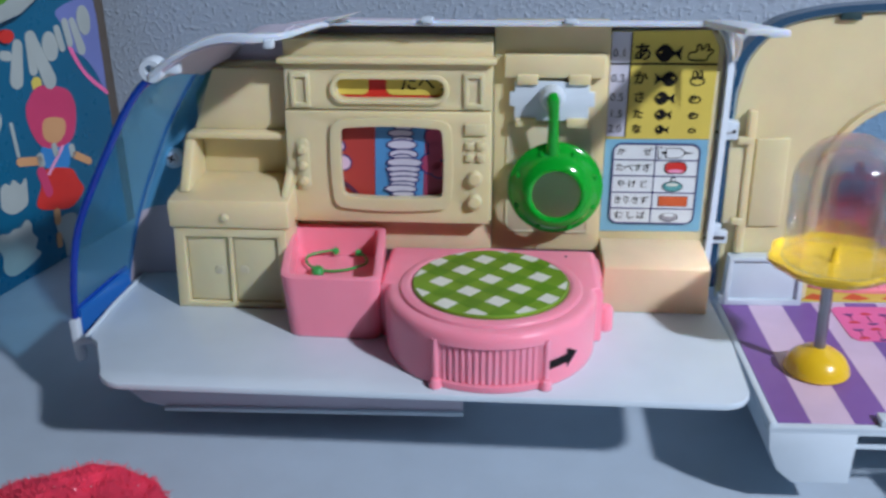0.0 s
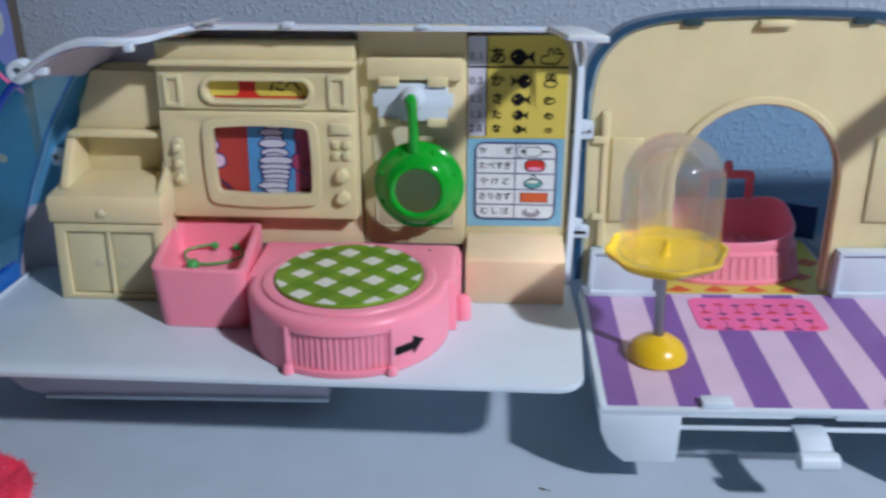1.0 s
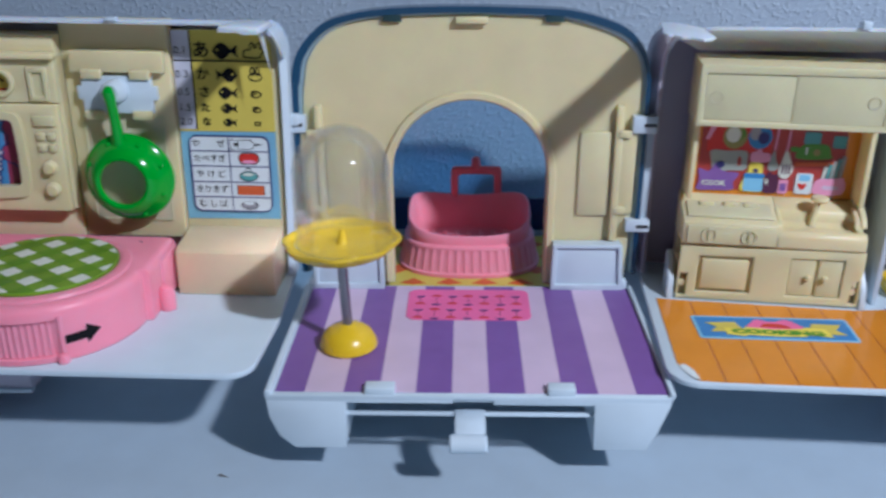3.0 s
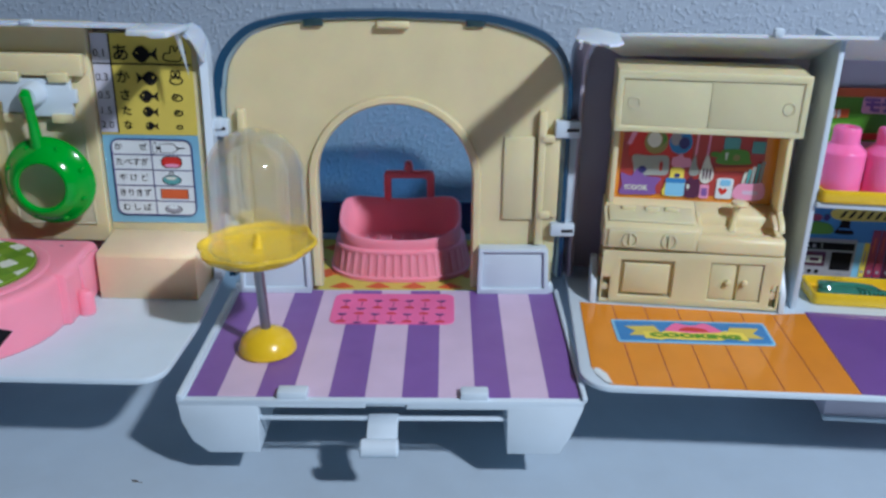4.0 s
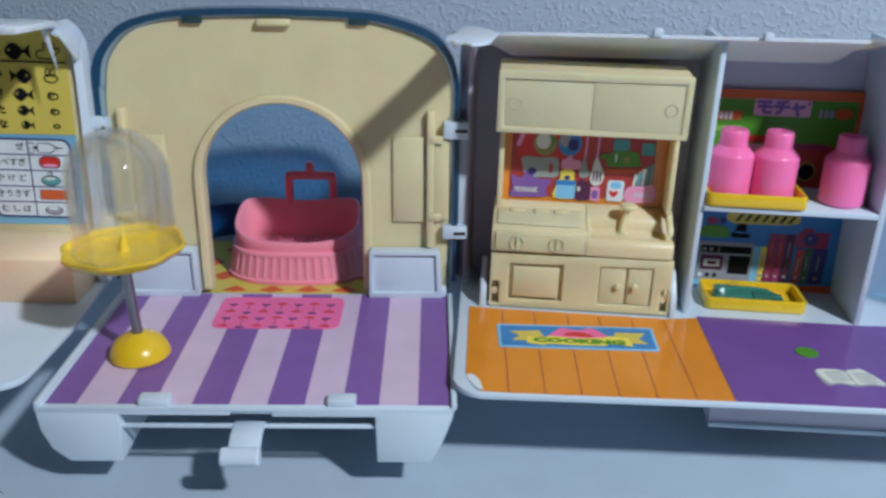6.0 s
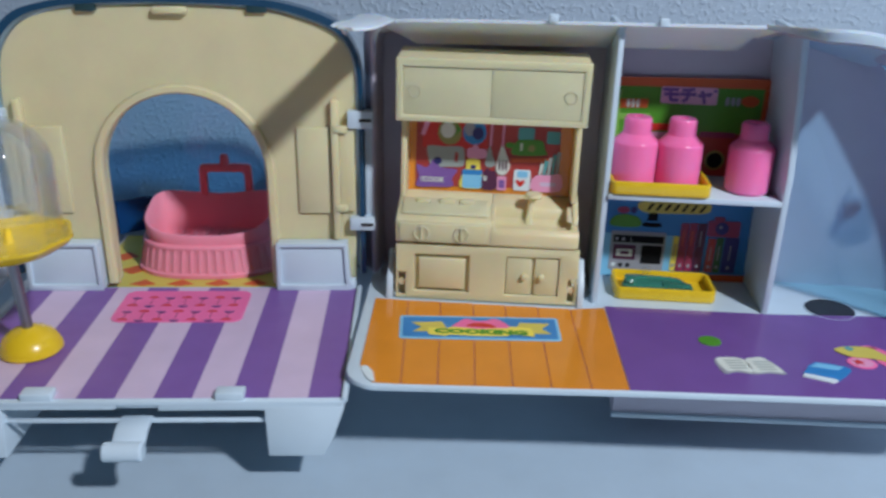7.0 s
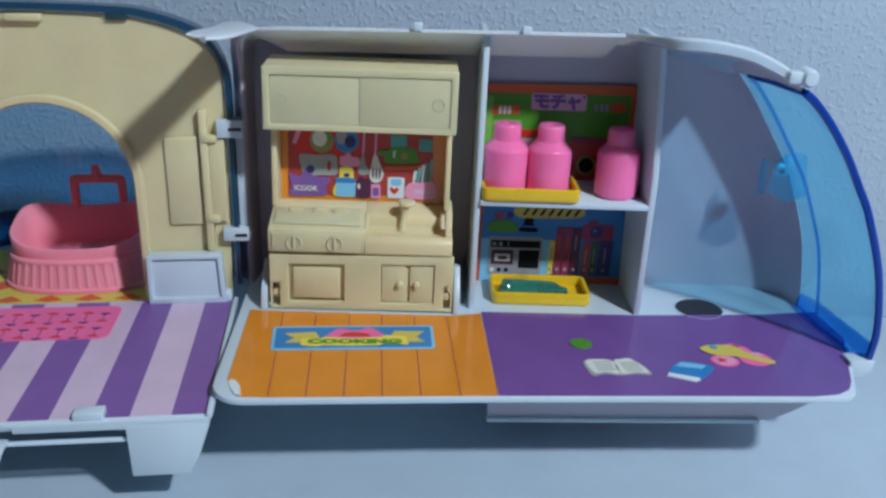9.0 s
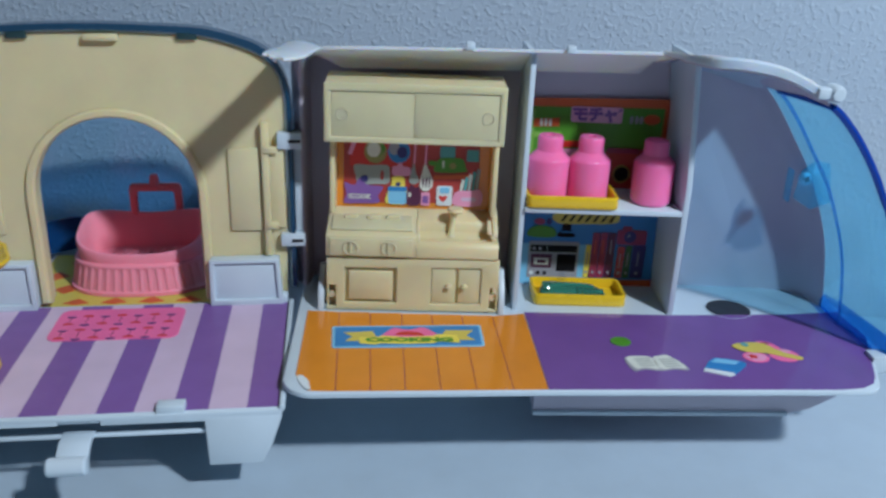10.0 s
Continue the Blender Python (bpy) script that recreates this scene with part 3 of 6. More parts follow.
strip = part("slot_picture", print_on([(-58, 144), (-6, 144), (-6, 158), (-58, 158)], 374.6, lift=-0.3), PAPER_RED, unit, "printed strip behind the slot window")
part("strip_patch", print_on(rrect(-62, -42, 147.6, 160, 3), 374.2, lift=-0.3), PAPER_YELLOW, strip)
part("strip_patch", print_on(rrect(-34, -4, 147.6, 160, 3), 374.2, lift=-0.3), PAPER_YELLOW, strip)
part("lettering", letters("たべす", 8.2, -15.8, 152.8, 373.7, bold=0.12), BLACK, strip, "black printed characters")

# cream cupboard
cup = thing("toy_cupboard", F, (-106, 370, 50), "cream plastic toy kitchen cupboard with two doors", "toy cupboard")
hole_a, hole_b = [(-127.5, 53), (-107.5, 53), (-106.5, 86), (-126.5, 86)], [(-105.5, 53), (-84, 53), (-83.5, 86), (-104.5, 86)]
part("body_front", prism([(-133.5, 50), (-81, 50), (-79, 90), (-131.5, 90)], 350, 353, "xz", [hole_a, hole_b], r=0.4), CREAM, cup)
part("body", prism([(-133.2, 50), (-81, 50), (-79, 96), (-131.2, 96)], 352.6, 389, "xz", r=0.3), CREAM, cup)
for h, kx in ((hole_a, -112.4), (hole_b, -100.6)):
    door = part("door", prism([(x + (0.5 if i in (0, 3) else -0.5), z + (0.5 if i < 2 else -0.5)) for i, (x, z) in enumerate(h)], 351.6, 353, "xz", r=0.3), CREAM, cup)
    part("knob", lathe([(0, 351.2), (2.0, 351.3), (2.7, 351.9)], kx, 69, "y", 20), CREAM, door)
part("worktop", prism([(350.4, 90.5), (349.2, 91), (349, 101), (350.5, 103.5), (368, 106), (389, 107), (389, 90.5)], -132.8, -77.2, "yz", r=0.6), CREAM, cup)
part("knob", lathe([(0, 347.6), (1.4, 347.8), (2, 348.6), (2.2, 349.4)], -106.6, 96, "y", 18), CREAM, cup)
part("hutch_back", box(-126, -79, 384, 390, 104, 160, 0.3), CREAM, cup)
part("hutch_side", prism([(358, 105), (374, 128), (389, 128), (389, 105)], -129.5, -125, "yz", r=0.5), CREAM, cup)
part("hutch_side", prism([(353, 103), (368, 112), (374, 128), (389, 128), (389, 103)], -81.5, -78.4, "yz", r=0.5), CREAM, cup)
part("shelf", prism([(-128.5, 126.6), (-78.6, 126.6), (-78.8, 129.4), (-127.5, 129.4)], 371.6, 390, "xz", r=0.5), CREAM, cup)
part("hutch_top", prism([(-126.5, 129.4), (-79, 129.4), (-79.6, 157.5), (-115, 158)], 378.6, 389.5, "xz", r=0.6), CREAM, cup)

# hanging panel, white plate and pan
panel = thing("toy_hanging_panel", F, (40, 384, 72), "cream moulded wall panel with white hook plate", "toy panel")
part("panel_back", box(14.4, 65.4, 380, 391, 71, 179, 0.4), CREAM, panel)
part("top_block", box(19, 63.6, 375.5, 381, 155.4, 165.6, 0.7), CREAM, panel)
part("raised_border", prism([(20.5, 80), (60, 80), (60, 134), (20.5, 134)], 379.2, 380.5, "xz", [[(21.6, 81), (58.9, 81), (58.9, 133), (21.6, 133)]], r=0.2), CREAM, panel)
part("raised_field", box(21.6, 58.9, 379.6, 380.6, 81, 133, 0.2), CREAM_WARM, panel)
plate = part("hook_plate", prism([(23.6, 136), (57, 136), (57, 142.5), (59.5, 142.5), (59.5, 149), (57, 149), (57, 153.8), (23.6, 153.8), (23.6, 149), (21.4, 149), (21.4, 142.5), (23.6, 142.5)], 375.4, 378.6, "xz", r=0.5), WHITE, panel, "white hook plate")
part("hook_post", lathe([(0, 366.5), (4.2, 366.5), (5.2, 368), (5.8, 376)], 40.3, 147.2, "y", 28), WHITE, plate)
for x0 in (24.5, 47.5):
    part("clip", box(x0, x0 + 9.5, 373.6, 380.5, 152.6, 157.2, 0.6), CREAM, panel)
    part("clip", box(x0 - 0.3, x0 + 9.2, 373.6, 380.5, 133.4, 137.4, 0.6), CREAM, panel)
pan = thing("toy_frying_pan", F, (43.3, 366, 107), "translucent green plastic toy frying pan hanging on hook", "toy pan")
cx, cz = 43.3, 105.5
part("pan_wall", lathe([(10.8, 361.6), (11.4, 360.4), (12.6, 360), (14.6, 360.8), (17.2, 364.4), (20.0, 369.4), (21.6, 370.2), (21.9, 371.4), (20.6, 372.2), (18.4, 371), (15.6, 366.4), (13.2, 363.4), (11.2, 362.8), (10.8, 361.6)], cx, cz, "y", 56), GREEN, pan)
pan_base = part("pan_base", lathe([(0, 361.8), (11, 361.8), (11, 362.6), (0, 362.6)], cx, cz, "y", 40), PAN_GLASS, pan, "clear pan base")
pan_base.visible_shadow = False
for i in range(8):
    a = radians(22 + 45 * i)
    part("stud", lathe([(0, 365.2), (0.9, 365.5), (1.3, 368)], cx + 18.6 * math.cos(a), cz + 18.6 * math.sin(a), "y", 10), GREEN, pan)
part("handle", tube([(41.4, 367.5, 123), (41.2, 367, 133), (41, 365.5, 142), (40.4, 364.5, 148.5), (40.4, 366, 150.2)], [3.2, 2.5, 2.4, 2.8, 1.9], 14), GREEN, pan)

# sight and remedy charts
chartwall = thing("toy_chart_panel", F, (90, 386, 50), "cream wall panel with ledge bench below printed charts", "toy panel")
part("panel_back", box(65.6, 116, 384, 391, 50, 174.5, 0.4), CREAM, chartwall)
part("bench", prism([(356, 50), (384.5, 50), (384.5, 76), (382, 76), (358, 74), (356, 72.5)], 66.4, 114.6, "yz", r=0.7), CREAM_WARM, chartwall)
sheet_y = 384
top = thing("sight_chart", F, (90, 384, 127), "yellow printed sight chart with characters and fish", "chart")
part("sheet", prism([(66.4, 125.8), (113.2, 126.2), (113.4, 168), (109, 175.5), (66.2, 174.6)], sheet_y - 0.5, sheet_y, "xz"), PAPER_YELLOW, top)
part("number_column", prism([(66.4, 127), (75, 127), (74.8, 174.6), (66.2, 174.6)], sheet_y - 0.8, sheet_y - 0.45, "xz"), PAPER_PALE, top)
part("rule", box(66.4, 113, sheet_y - 1.1, sheet_y - 0.6, 160.2, 160.8, 0), BLACK, top)
part("rule", box(74.7, 75.2, sheet_y - 1.1, sheet_y - 0.6, 127, 174.6, 0), BLACK, top)
for z, num, kana, size, fl, px, pr in ((165.2, "0.1", "あ", 8.6, 12, 105.4, 4.8), (153.8, "0.3", "か", 6.6, 10.2, 105.2, 3.8), (145.2, "0.5", "さ", 5.8, 9.2, 105, 3.0), (137.6, "1.5", "た", 5.0, 7.6, 105, 2.4), (130.6, "2.0", "な", 4.6, 6.2, 105, 1.8)):
    part("lettering", letters(num, 5.2, 70, z, sheet_y - 1.0), BLACK, top)
    part("lettering", letters(kana, size, 80, z, sheet_y - 1.0, bold=0.12), BLACK, top)
    fx = 91.4
    d = -1 if num == "0.3" else 1
    body = [(fx + d * (-0.5 * fl + p * fl * 0.72), z + fl * 0.33 * math.sin(math.pi * p) ** 0.8) for p in (0, .1, .25, .4, .6, .8, .95)] + [(fx + d * 0.28 * fl, z + 0.06 * fl), (fx + d * 0.5 * fl, z + 0.27 * fl), (fx + d * 0.44 * fl, z), (fx + d * 0.5 * fl, z - 0.27 * fl), (fx + d * 0.28 * fl, z - 0.06 * fl)] + \
        [(fx + d * (-0.5 * fl + p * fl * 0.72), z - fl * 0.33 * math.sin(math.pi * p) ** 0.8) for p in (.95, .8, .6, .4, .25, .1)]
    part("fish_mark", print_on(body, sheet_y - 0.6, lift=-0.4), BLACK, top)
    part("fish_eye", print_on(oval(fx - d * 0.3 * fl, z + 0.05 * fl, 0.5, 0.5, 10), sheet_y - 1.1, lift=-0.2), PAPER_YELLOW, top)
    knuckles = [oval(px, z - pr * 0.2, pr * 0.8, pr * 0.5, 18)]
    if num == "0.1":
        knuckles = [smooth([(px - 5, z - 2.6), (px - 4.6, z + 0.4), (px - 2, z + 0.8), (px - 1.6, z + 3.6), (px - 0.2, z + 3.8), (px + 0.4, z + 1.4), (px + 2.2, z + 4), (px + 3.4, z + 3.4), (px + 2.8, z + 1.2), (px + 4.8, z + 2), (px + 5.2, z + 0.8), (px + 3.4, z - 1), (px + 2, z - 3)], 3, True)]
    elif num == "0.3":
        knuckles += [oval(px - 1.3, z + 2, 0.9, 1.9, 14), oval(px + 1.1, z + 2, 0.9, 1.9, 14)]
    elif num != "2.0":
        knuckles += [oval(px - pr * 0.3, z + pr * 0.1, pr * 0.35, pr * 0.3, 12)]
    for knuckle in knuckles:
        part("outline_mark", tube([(u, sheet_y - 0.8, v) for u, v in knuckle], 0.3, 5, True), BLACK, top)
low = thing("remedy_chart", F, (90, 384, 81), "sky-blue printed chart listing ailments and remedies", "chart")
part("sheet", prism([(66.2, 80), (113.6, 80.6), (113.2, 126), (66.2, 125.6)], sheet_y - 0.5, sheet_y, "xz"), PAPER_CYAN, low)
part("table_field", print_on(rrect(70.4, 109.6, 84.6, 123.6, 4), sheet_y - 0.5, lift=-0.4), PAPER_WHITE, low)
part("border", prism(rrect(70, 110, 84.2, 124, 4.2), sheet_y - 1.3, sheet_y - 0.6, "xz", [rrect(70.6, 109.4, 84.8, 123.4, 3.6)]), PAPER_NAVY, low)
for z in (92, 100, 108.2, 116):
    part("rule", box(70.4, 109.6, sheet_y - 1.2, sheet_y - 0.8, z - 0.2, z + 0.2, 0), PAPER_NAVY, low)
part("rule", box(89.5, 89.9, sheet_y - 1.2, sheet_y - 0.8, 84.8, 123.4, 0), PAPER_NAVY, low)
for z, text in ((119.8, "か　　ぜ"), (112, "たべすぎ"), (104, "や け ど"), (96, "きりきず"), (88.2, "む し ば")):
    part("lettering", letters(text, 4.1, 79.8, z, sheet_y - 1.1, bold=0.03), BLACK, low)


def remedy(name, outline, mat, lift, ink=0.45):
    """A printed shape with a dark ink line round it."""
    cx_, cz_ = sum(p[0] for p in outline) / len(outline), sum(p[1] for p in outline) / len(outline)
    grow = [(u + ink * (u - cx_) / max(0.1, math.hypot(u - cx_, v - cz_)), v + ink * (v - cz_) / max(0.1, math.hypot(u - cx_, v - cz_))) for u, v in outline]
    part(name + "_line", print_on(grow, sheet_y - lift, lift=-0.2), BLACK, low)
    part(name, print_on(outline, sheet_y - lift - 0.06, lift=-0.2), mat, low)


remedy("syringe_mark", [(94.6, 117.4), (100.4, 117.4), (102.4, 118.8), (102.4, 120.2), (100.4, 121.6), (94.6, 121.6)], PAPER_WHITE, 1.0)
part("syringe_needle_mark", print_on([(102.6, 119.2), (106.4, 119.45), (106.4, 119.75), (102.6, 120)], sheet_y - 1.0, lift=-0.2), BLACK, low)
remedy("syringe_plunger_mark", rrect(90.8, 92.4, 117, 122, 0.7, 3), PAPER_WHITE, 1.0, 0.35)
part("syringe_rod_mark", print_on([(92.6, 118.9), (94.2, 118.9), (94.2, 120.2), (92.6, 120.2)], sheet_y - 1.0, lift=-0.2), BLACK, low)
remedy("red_dish_mark", rrect(94.6, 104, 109.8, 115, 2.4), PAPER_RED, 1.0)
part("dish_lid_mark", print_on(oval(99.3, 110.8, 3.6, 0.9, 20), sheet_y - 1.2, lift=-0.2), PAPER_ROSE, low)
remedy("green_dish_mark", oval(98.7, 103.2, 4.3, 2.2, 24), PAPER_TEAL, 1.0)
remedy("dish_stem_mark", oval(98.7, 106.6, 0.7, 0.8, 12), PAPER_WHITE, 1.0)
part("dish_heap_mark", print_on(oval(98.5, 104.2, 2.8, 0.8, 20), sheet_y - 1.2, lift=-0.2), PAPER_CREAM, low)
remedy("orange_block_mark", [(92.8, 93.5), (106, 93.5), (106, 98.3), (92.8, 98.3)], PAPER_RUST, 1.0, 0.3)
remedy("grey_bowl_mark", oval(98.2, 87.8, 3.9, 1.8, 24), PAPER_GREY, 1.0)
part("bowl_heap_mark", print_on(oval(98.2, 89, 2.6, 1.0, 20), sheet_y - 1.2, lift=-0.2), PAPER_WHITE, low)

# pink bin
bin_ = thing("toy_bin", F, (-52, 350, 50), "open pink plastic toy bin on the white floor", "toy bin")
q_out = [(-76.2, 323.6), (-32, 322.6), (-36.6, 377), (-84.2, 377.6)]
q_in = [(-73, 327), (-35.6, 326), (-39.8, 373.6), (-80.4, 374.2)]
q_bot = [(-74, 324), (-33.2, 323), (-36.6, 374), (-81.5, 374)]


def soft_corners(q, r, n=5):
    """A four-sided outline with its corners rounded off."""
    out_ = []
    for i in range(4):
        p, c, d = (Vector(q[(i + k) % 4]) for k in (-1, 0, 1))
        a0, a1 = c + (p - c).normalized() * r, c + (d - c).normalized() * r
        out_ += [tuple((1 - t) ** 2 * a0 + 2 * t * (1 - t) * c + t * t * a1) for t in (k / n for k in range(n + 1))]
    return out_


q_mid = [((a[0] + b[0]) / 2, (a[1] + b[1]) / 2) for a, b in zip(q_out, q_in)]
q_low = [(x * 0.985 - 0.8, y) for x, y in q_in]
shell = bmesh.new()
loops = [[shell.verts.new((x, y, z)) for x, y in soft_corners(q, r)] for q, r, z in ((q_bot, 6, 50.2), (q_out, 6, 77), (q_out, 5.6, 77.8), (q_mid, 5, 78.4), (q_in, 4, 77.8), (q_in, 4, 77), (q_low, 4, 67.5))]
for a, b in zip(loops, loops[1:]):
    for i in range(len(a)):
        shell.faces.new((a[i], a[(i + 1) % len(a)], b[(i + 1) % len(a)], b[i]))
shell.faces.new(loops[0])
for ring_ in loops[1:6]:
    for v in ring_:
        v.co.z += 0.8 + 0.075 * (v.co.y - 323)
bmesh.ops.recalc_face_normals(shell, faces=shell.faces[:])
part("bin_body", shell, PINK, bin_)
part("bin_floor", prism(soft_corners(q_low, 4), 66.4, 67.9, "xy"), PINK, bin_)
band = thing("toy_headset", F, (-55, 350, 62), "thin green plastic toy headset lying in the pink bin", "toy headset")
arc = smooth([(-62.5, 372, 71.5), (-70, 369, 71), (-73.6, 365, 70.5), (-71, 357, 70), (-62, 352, 69.5), (-52, 354, 69.6), (-44.5, 360.6, 70), (-46, 367, 70.6), (-49, 370.4, 71)], 5)
part("band", tube(arc, 0.65, 8), GREEN_SOLID, band)
part("ear_ball", lathe([(0, 67.6), (2.4, 68.2), (3.2, 70.4), (2.4, 72.2), (0, 72.8)], -65.4, 349.6, "z", 20), GREEN_SOLID, band)
part("ear_tip", lathe([(0, 69), (1.6, 69.6), (1.9, 71.4), (0, 73)], -61.2, 372.4, "z", 14), GREEN_SOLID, band)
part("ear_tip", lathe([(0, 69), (1.6, 69.6), (1.9, 71.4), (0, 73)], -49.6, 370.8, "z", 14), GREEN_SOLID, band)

# round pink table on a D-shaped drum
drum = thing("toy_round_table", F, (17, 327, 50), "pink plastic round toy table with green gingham top", "toy table")
CX, CY, R0 = 15, 326.6, 45.3


def d_outline(r, notch=0.0, back=366.5):
    pts = []
    for i in range(61):
        a = radians(180 + 180 * i / 60)
        q = r - (notch if -116 < math.degrees(a) - 360 < -60 else 0)
        pts.append((CX + q * math.cos(a), CY + q * math.sin(a)))
    return pts + [(CX + r + 3.2, CY + 1), (CX + r + 3.2, back), (CX - r - 3.2, back), (CX - r - 3.2, CY + 1)]


hub = Vector((CX, 345))
drum_rows = []
for z, inset, notch in ((50.2, 0.3, 0), (51, 0, 0), (53, 0, 0), (53.2, 0, 1.8), (69.6, 0, 1.8), (69.8, 0, 0), (72.4, 0, 0), (74, 0.4, 0), (75.2, 1.3, 0), (75.8, 2.5, 0), (76, 4, 0)):
    drum_rows.append([(x, y, z) for x, y in d_outline(R0 - inset, notch)])
drum_rows.append([(hub.x + 0.02 * (x - hub.x), hub.y + 0.02 * (y - hub.y), 76) for x, y in d_outline(R0)])
part("drum_shell", loft(drum_rows, 0, True), PINK, drum)
part("table_ring", lathe([(33.4, 74.6), (33.4, 76.6), (34.2, 77.4), (36, 77.7), (38.6, 77.1), (39.3, 76.2), (39.3, 74.6), (33.4, 74.6)], CX, CY, "z", 72), PINK, drum)
for i in range(16):
    a = radians(-113.4 + 3.47 * i)
    q = R0 - 1.95
    part("rib", lathe([(0.9, 52.8), (0.9, 70)], CX + q * math.cos(a), CY + q * math.sin(a), "z", 10), PINK, drum)
for a in (-117.5, -59):
    x, y = CX + (R0 - 0.4) * math.cos(radians(a)), CY + (R0 - 0.4) * math.sin(radians(a))
    part("post", lathe([(1.3, 50.3), (1.3, 71.5)], x, y, "z", 12), PINK, drum)
    part("catch", lathe([(0, 54.6), (1.8, 53.8), (2.6, 52), (2.6, 50.2)], x, y - 1.2, "z", 16), PINK, drum)
part("side_nub", lathe([(0, 62), (2.6, 61.4), (3.6, 59.6), (3.8, 50.1)], 66.2, 340, "z", 24), PINK, drum)
part("side_rail", box(60, 64.6, 343, 366, 52, 73.5, 1.2), PINK, drum)
part("pin_hole", lathe([(0, 76.15), (0.7, 76.15), (0.7, 75)], 49, 360, "z", 10), SLOT_SHADE, drum)
cloth = part("tabletop", lathe([(0, 78.4), (33.0, 78.4), (33.5, 78), (33.5, 76)], CX, CY, "z", 72), PAPER_LEAF, drum, "green and white gingham printed tabletop")


def clipped_square(cx, cy, h, ang, rad):
    c, s = math.cos(ang), math.sin(ang)
    pts = []
    corners = [(-h, -h), (h, -h), (h, h), (-h, h)]
    for (u0, v0), (u1, v1) in zip(corners, corners[1:] + corners[:1]):
        for k in range(5):
            u, v = u0 + (u1 - u0) * k / 5, v0 + (v1 - v0) * k / 5
            x, y = cx + c * u - s * v, cy + s * u + c * v
            d = math.hypot(x, y)
            if d > rad:
                x, y = x * rad / d, y * rad / d
            pts.append((x, y))
    return pts


step, ang = 15.1, radians(-36)
for i in range(-3, 4):
    for j in range(-3, 4):
        gx = 1.2 + math.cos(ang) * step * i - math.sin(ang) * step * j - 1.2
        gy = 0.4 + math.sin(ang) * step * i + math.cos(ang) * step * j + 0.9
        hx, hy = gx + step * (math.cos(ang) - math.sin(ang)) / 2, gy + step * (math.sin(ang) + math.cos(ang)) / 2
        if math.hypot(hx, hy) < 31:
            part("dark_check", print_on([(CX + x, CY + y) for x, y in clipped_square(hx, hy, 3.9, ang, 32.6)], 78.4, "xy", 0.1), PAPER_MOSS, cloth)
        if math.hypot(gx, gy) < 35.5:
            sq = clipped_square(gx, gy, 3.65, ang, 32.6)
            area = abs(sum(a[0] * b[1] - a[1] * b[0] for a, b in zip(sq, sq[1:] + sq[:1]))) / 2
            if area > 3:
                part("white_check", print_on([(CX + x, CY + y) for x, y in sq], 78.4, "xy", 0.15), PAPER_CREAM, cloth)
rr = R0 + 0.35


def on_drum(a, z):
    return (CX + rr * math.cos(radians(a)), CY + rr * math.sin(radians(a)), z)


arrow = bmesh.new()
cols = [(-57.4, 58.1, 62), (-52, 58.3, 62.2), (-46.2, 58.5, 62.4), (-46, 56.1, 65), (-42, 58.8, 63.2), (-38.3, 61.2, 61.5)]
rows_ = [(arrow.verts.new(on_drum(a, lo)), arrow.verts.new(on_drum(a, hi))) for a, lo, hi in cols]
for (a, b), (c, d) in zip(rows_, rows_[1:]):
    if (a.co - c.co).length > 1e-4:
        arrow.faces.new((a, c, d, b))
part("arrow_mark", arrow, BLACK, drum, "black printed arrow")

# blue box, box above it and red plush
BOX = pose(-0.2927, 0.4475, 0, 0, 0, 78.3)
carton = thing("toy_carton", BOX, (65, 20, 0), "upright blue printed toy carton with bright pictures", "carton")
part("carton_body", box(-60, 131, 0, 60, 0, 300, 0.8), PAPER_BOX, carton)
part("carton_side", box(131.2, 141.5, 1, 58, 0, 300, 0.6), BROWN, carton)


def blob_print(name, pts, mat, lift=0.4, n=5):
    part(name, prism(smooth(pts, n, True), -lift, 0, "xz"), mat, carton)


blob_print("picture_bow", [(92, 160), (113, 165), (129, 164), (130.5, 132), (129, 101), (122, 114), (113, 126), (101, 135), (98, 148)], PAPER_BAND, 0.2)
blob_print("picture_ribbon", [(98, 136), (105, 122), (114, 111), (129, 98.6), (129.6, 101.4), (116, 113), (107.4, 123.6), (101.4, 136)], PAPER_PINK, 0.3)


def pill_print(name, a, b, w0, w1, mat, lift):
    """A fat round-ended bar from a to b."""
    a, b = Vector(a), Vector(b)
    ang = math.degrees(math.atan2((b - a).y, (b - a).x))
    pts = oval(b.x, b.y, w1, w1, 10, ang - 90, ang + 90) + oval(a.x, a.y, w0, w0, 10, ang + 90, ang + 270)
    part(name, prism(pts, -lift, 0, "xz"), mat, carton)


for k, (a, b, w0, w1) in enumerate((((41, 141), (45, 140), 3, 3), ((54, 144.6), (48, 124.6), 4, 5.4), ((65, 148), (63.4, 128), 3.6, 3.6), ((66.4, 148), (76, 119.4), 4, 6), ((90.4, 149), (92.4, 137), 2.8, 2.8), ((98.6, 152), (100.4, 139), 3, 3), ((105.6, 151.6), (110.6, 133), 2.8, 4))):
    pill_print("title_shape", a, b, w0, w1, PAPER_TITLE, 0.4 + 0.02 * k)
for cx_, cz_, rx_, rz_ in ((81.6, 139.6, 7, 9.4), (117, 151, 6.6, 9.8)):
    part("title_shape", prism(oval(cx_, cz_, rx_, rz_, 28), -0.62, 0, "xz"), PAPER_TITLE, carton)
blob_print("title_shape", [(14, 122), (22, 120), (30, 106), (24, 96), (14, 92)], PAPER_TITLE)
blob_print("picture_shape", [(56, 112), (64.6, 117.4), (81, 114), (92, 108), (95.4, 95.5), (89, 79.2), (76.6, 75), (59, 79.5), (51.4, 93), (51, 106)], PAPER_CRIMSON, 0.35)
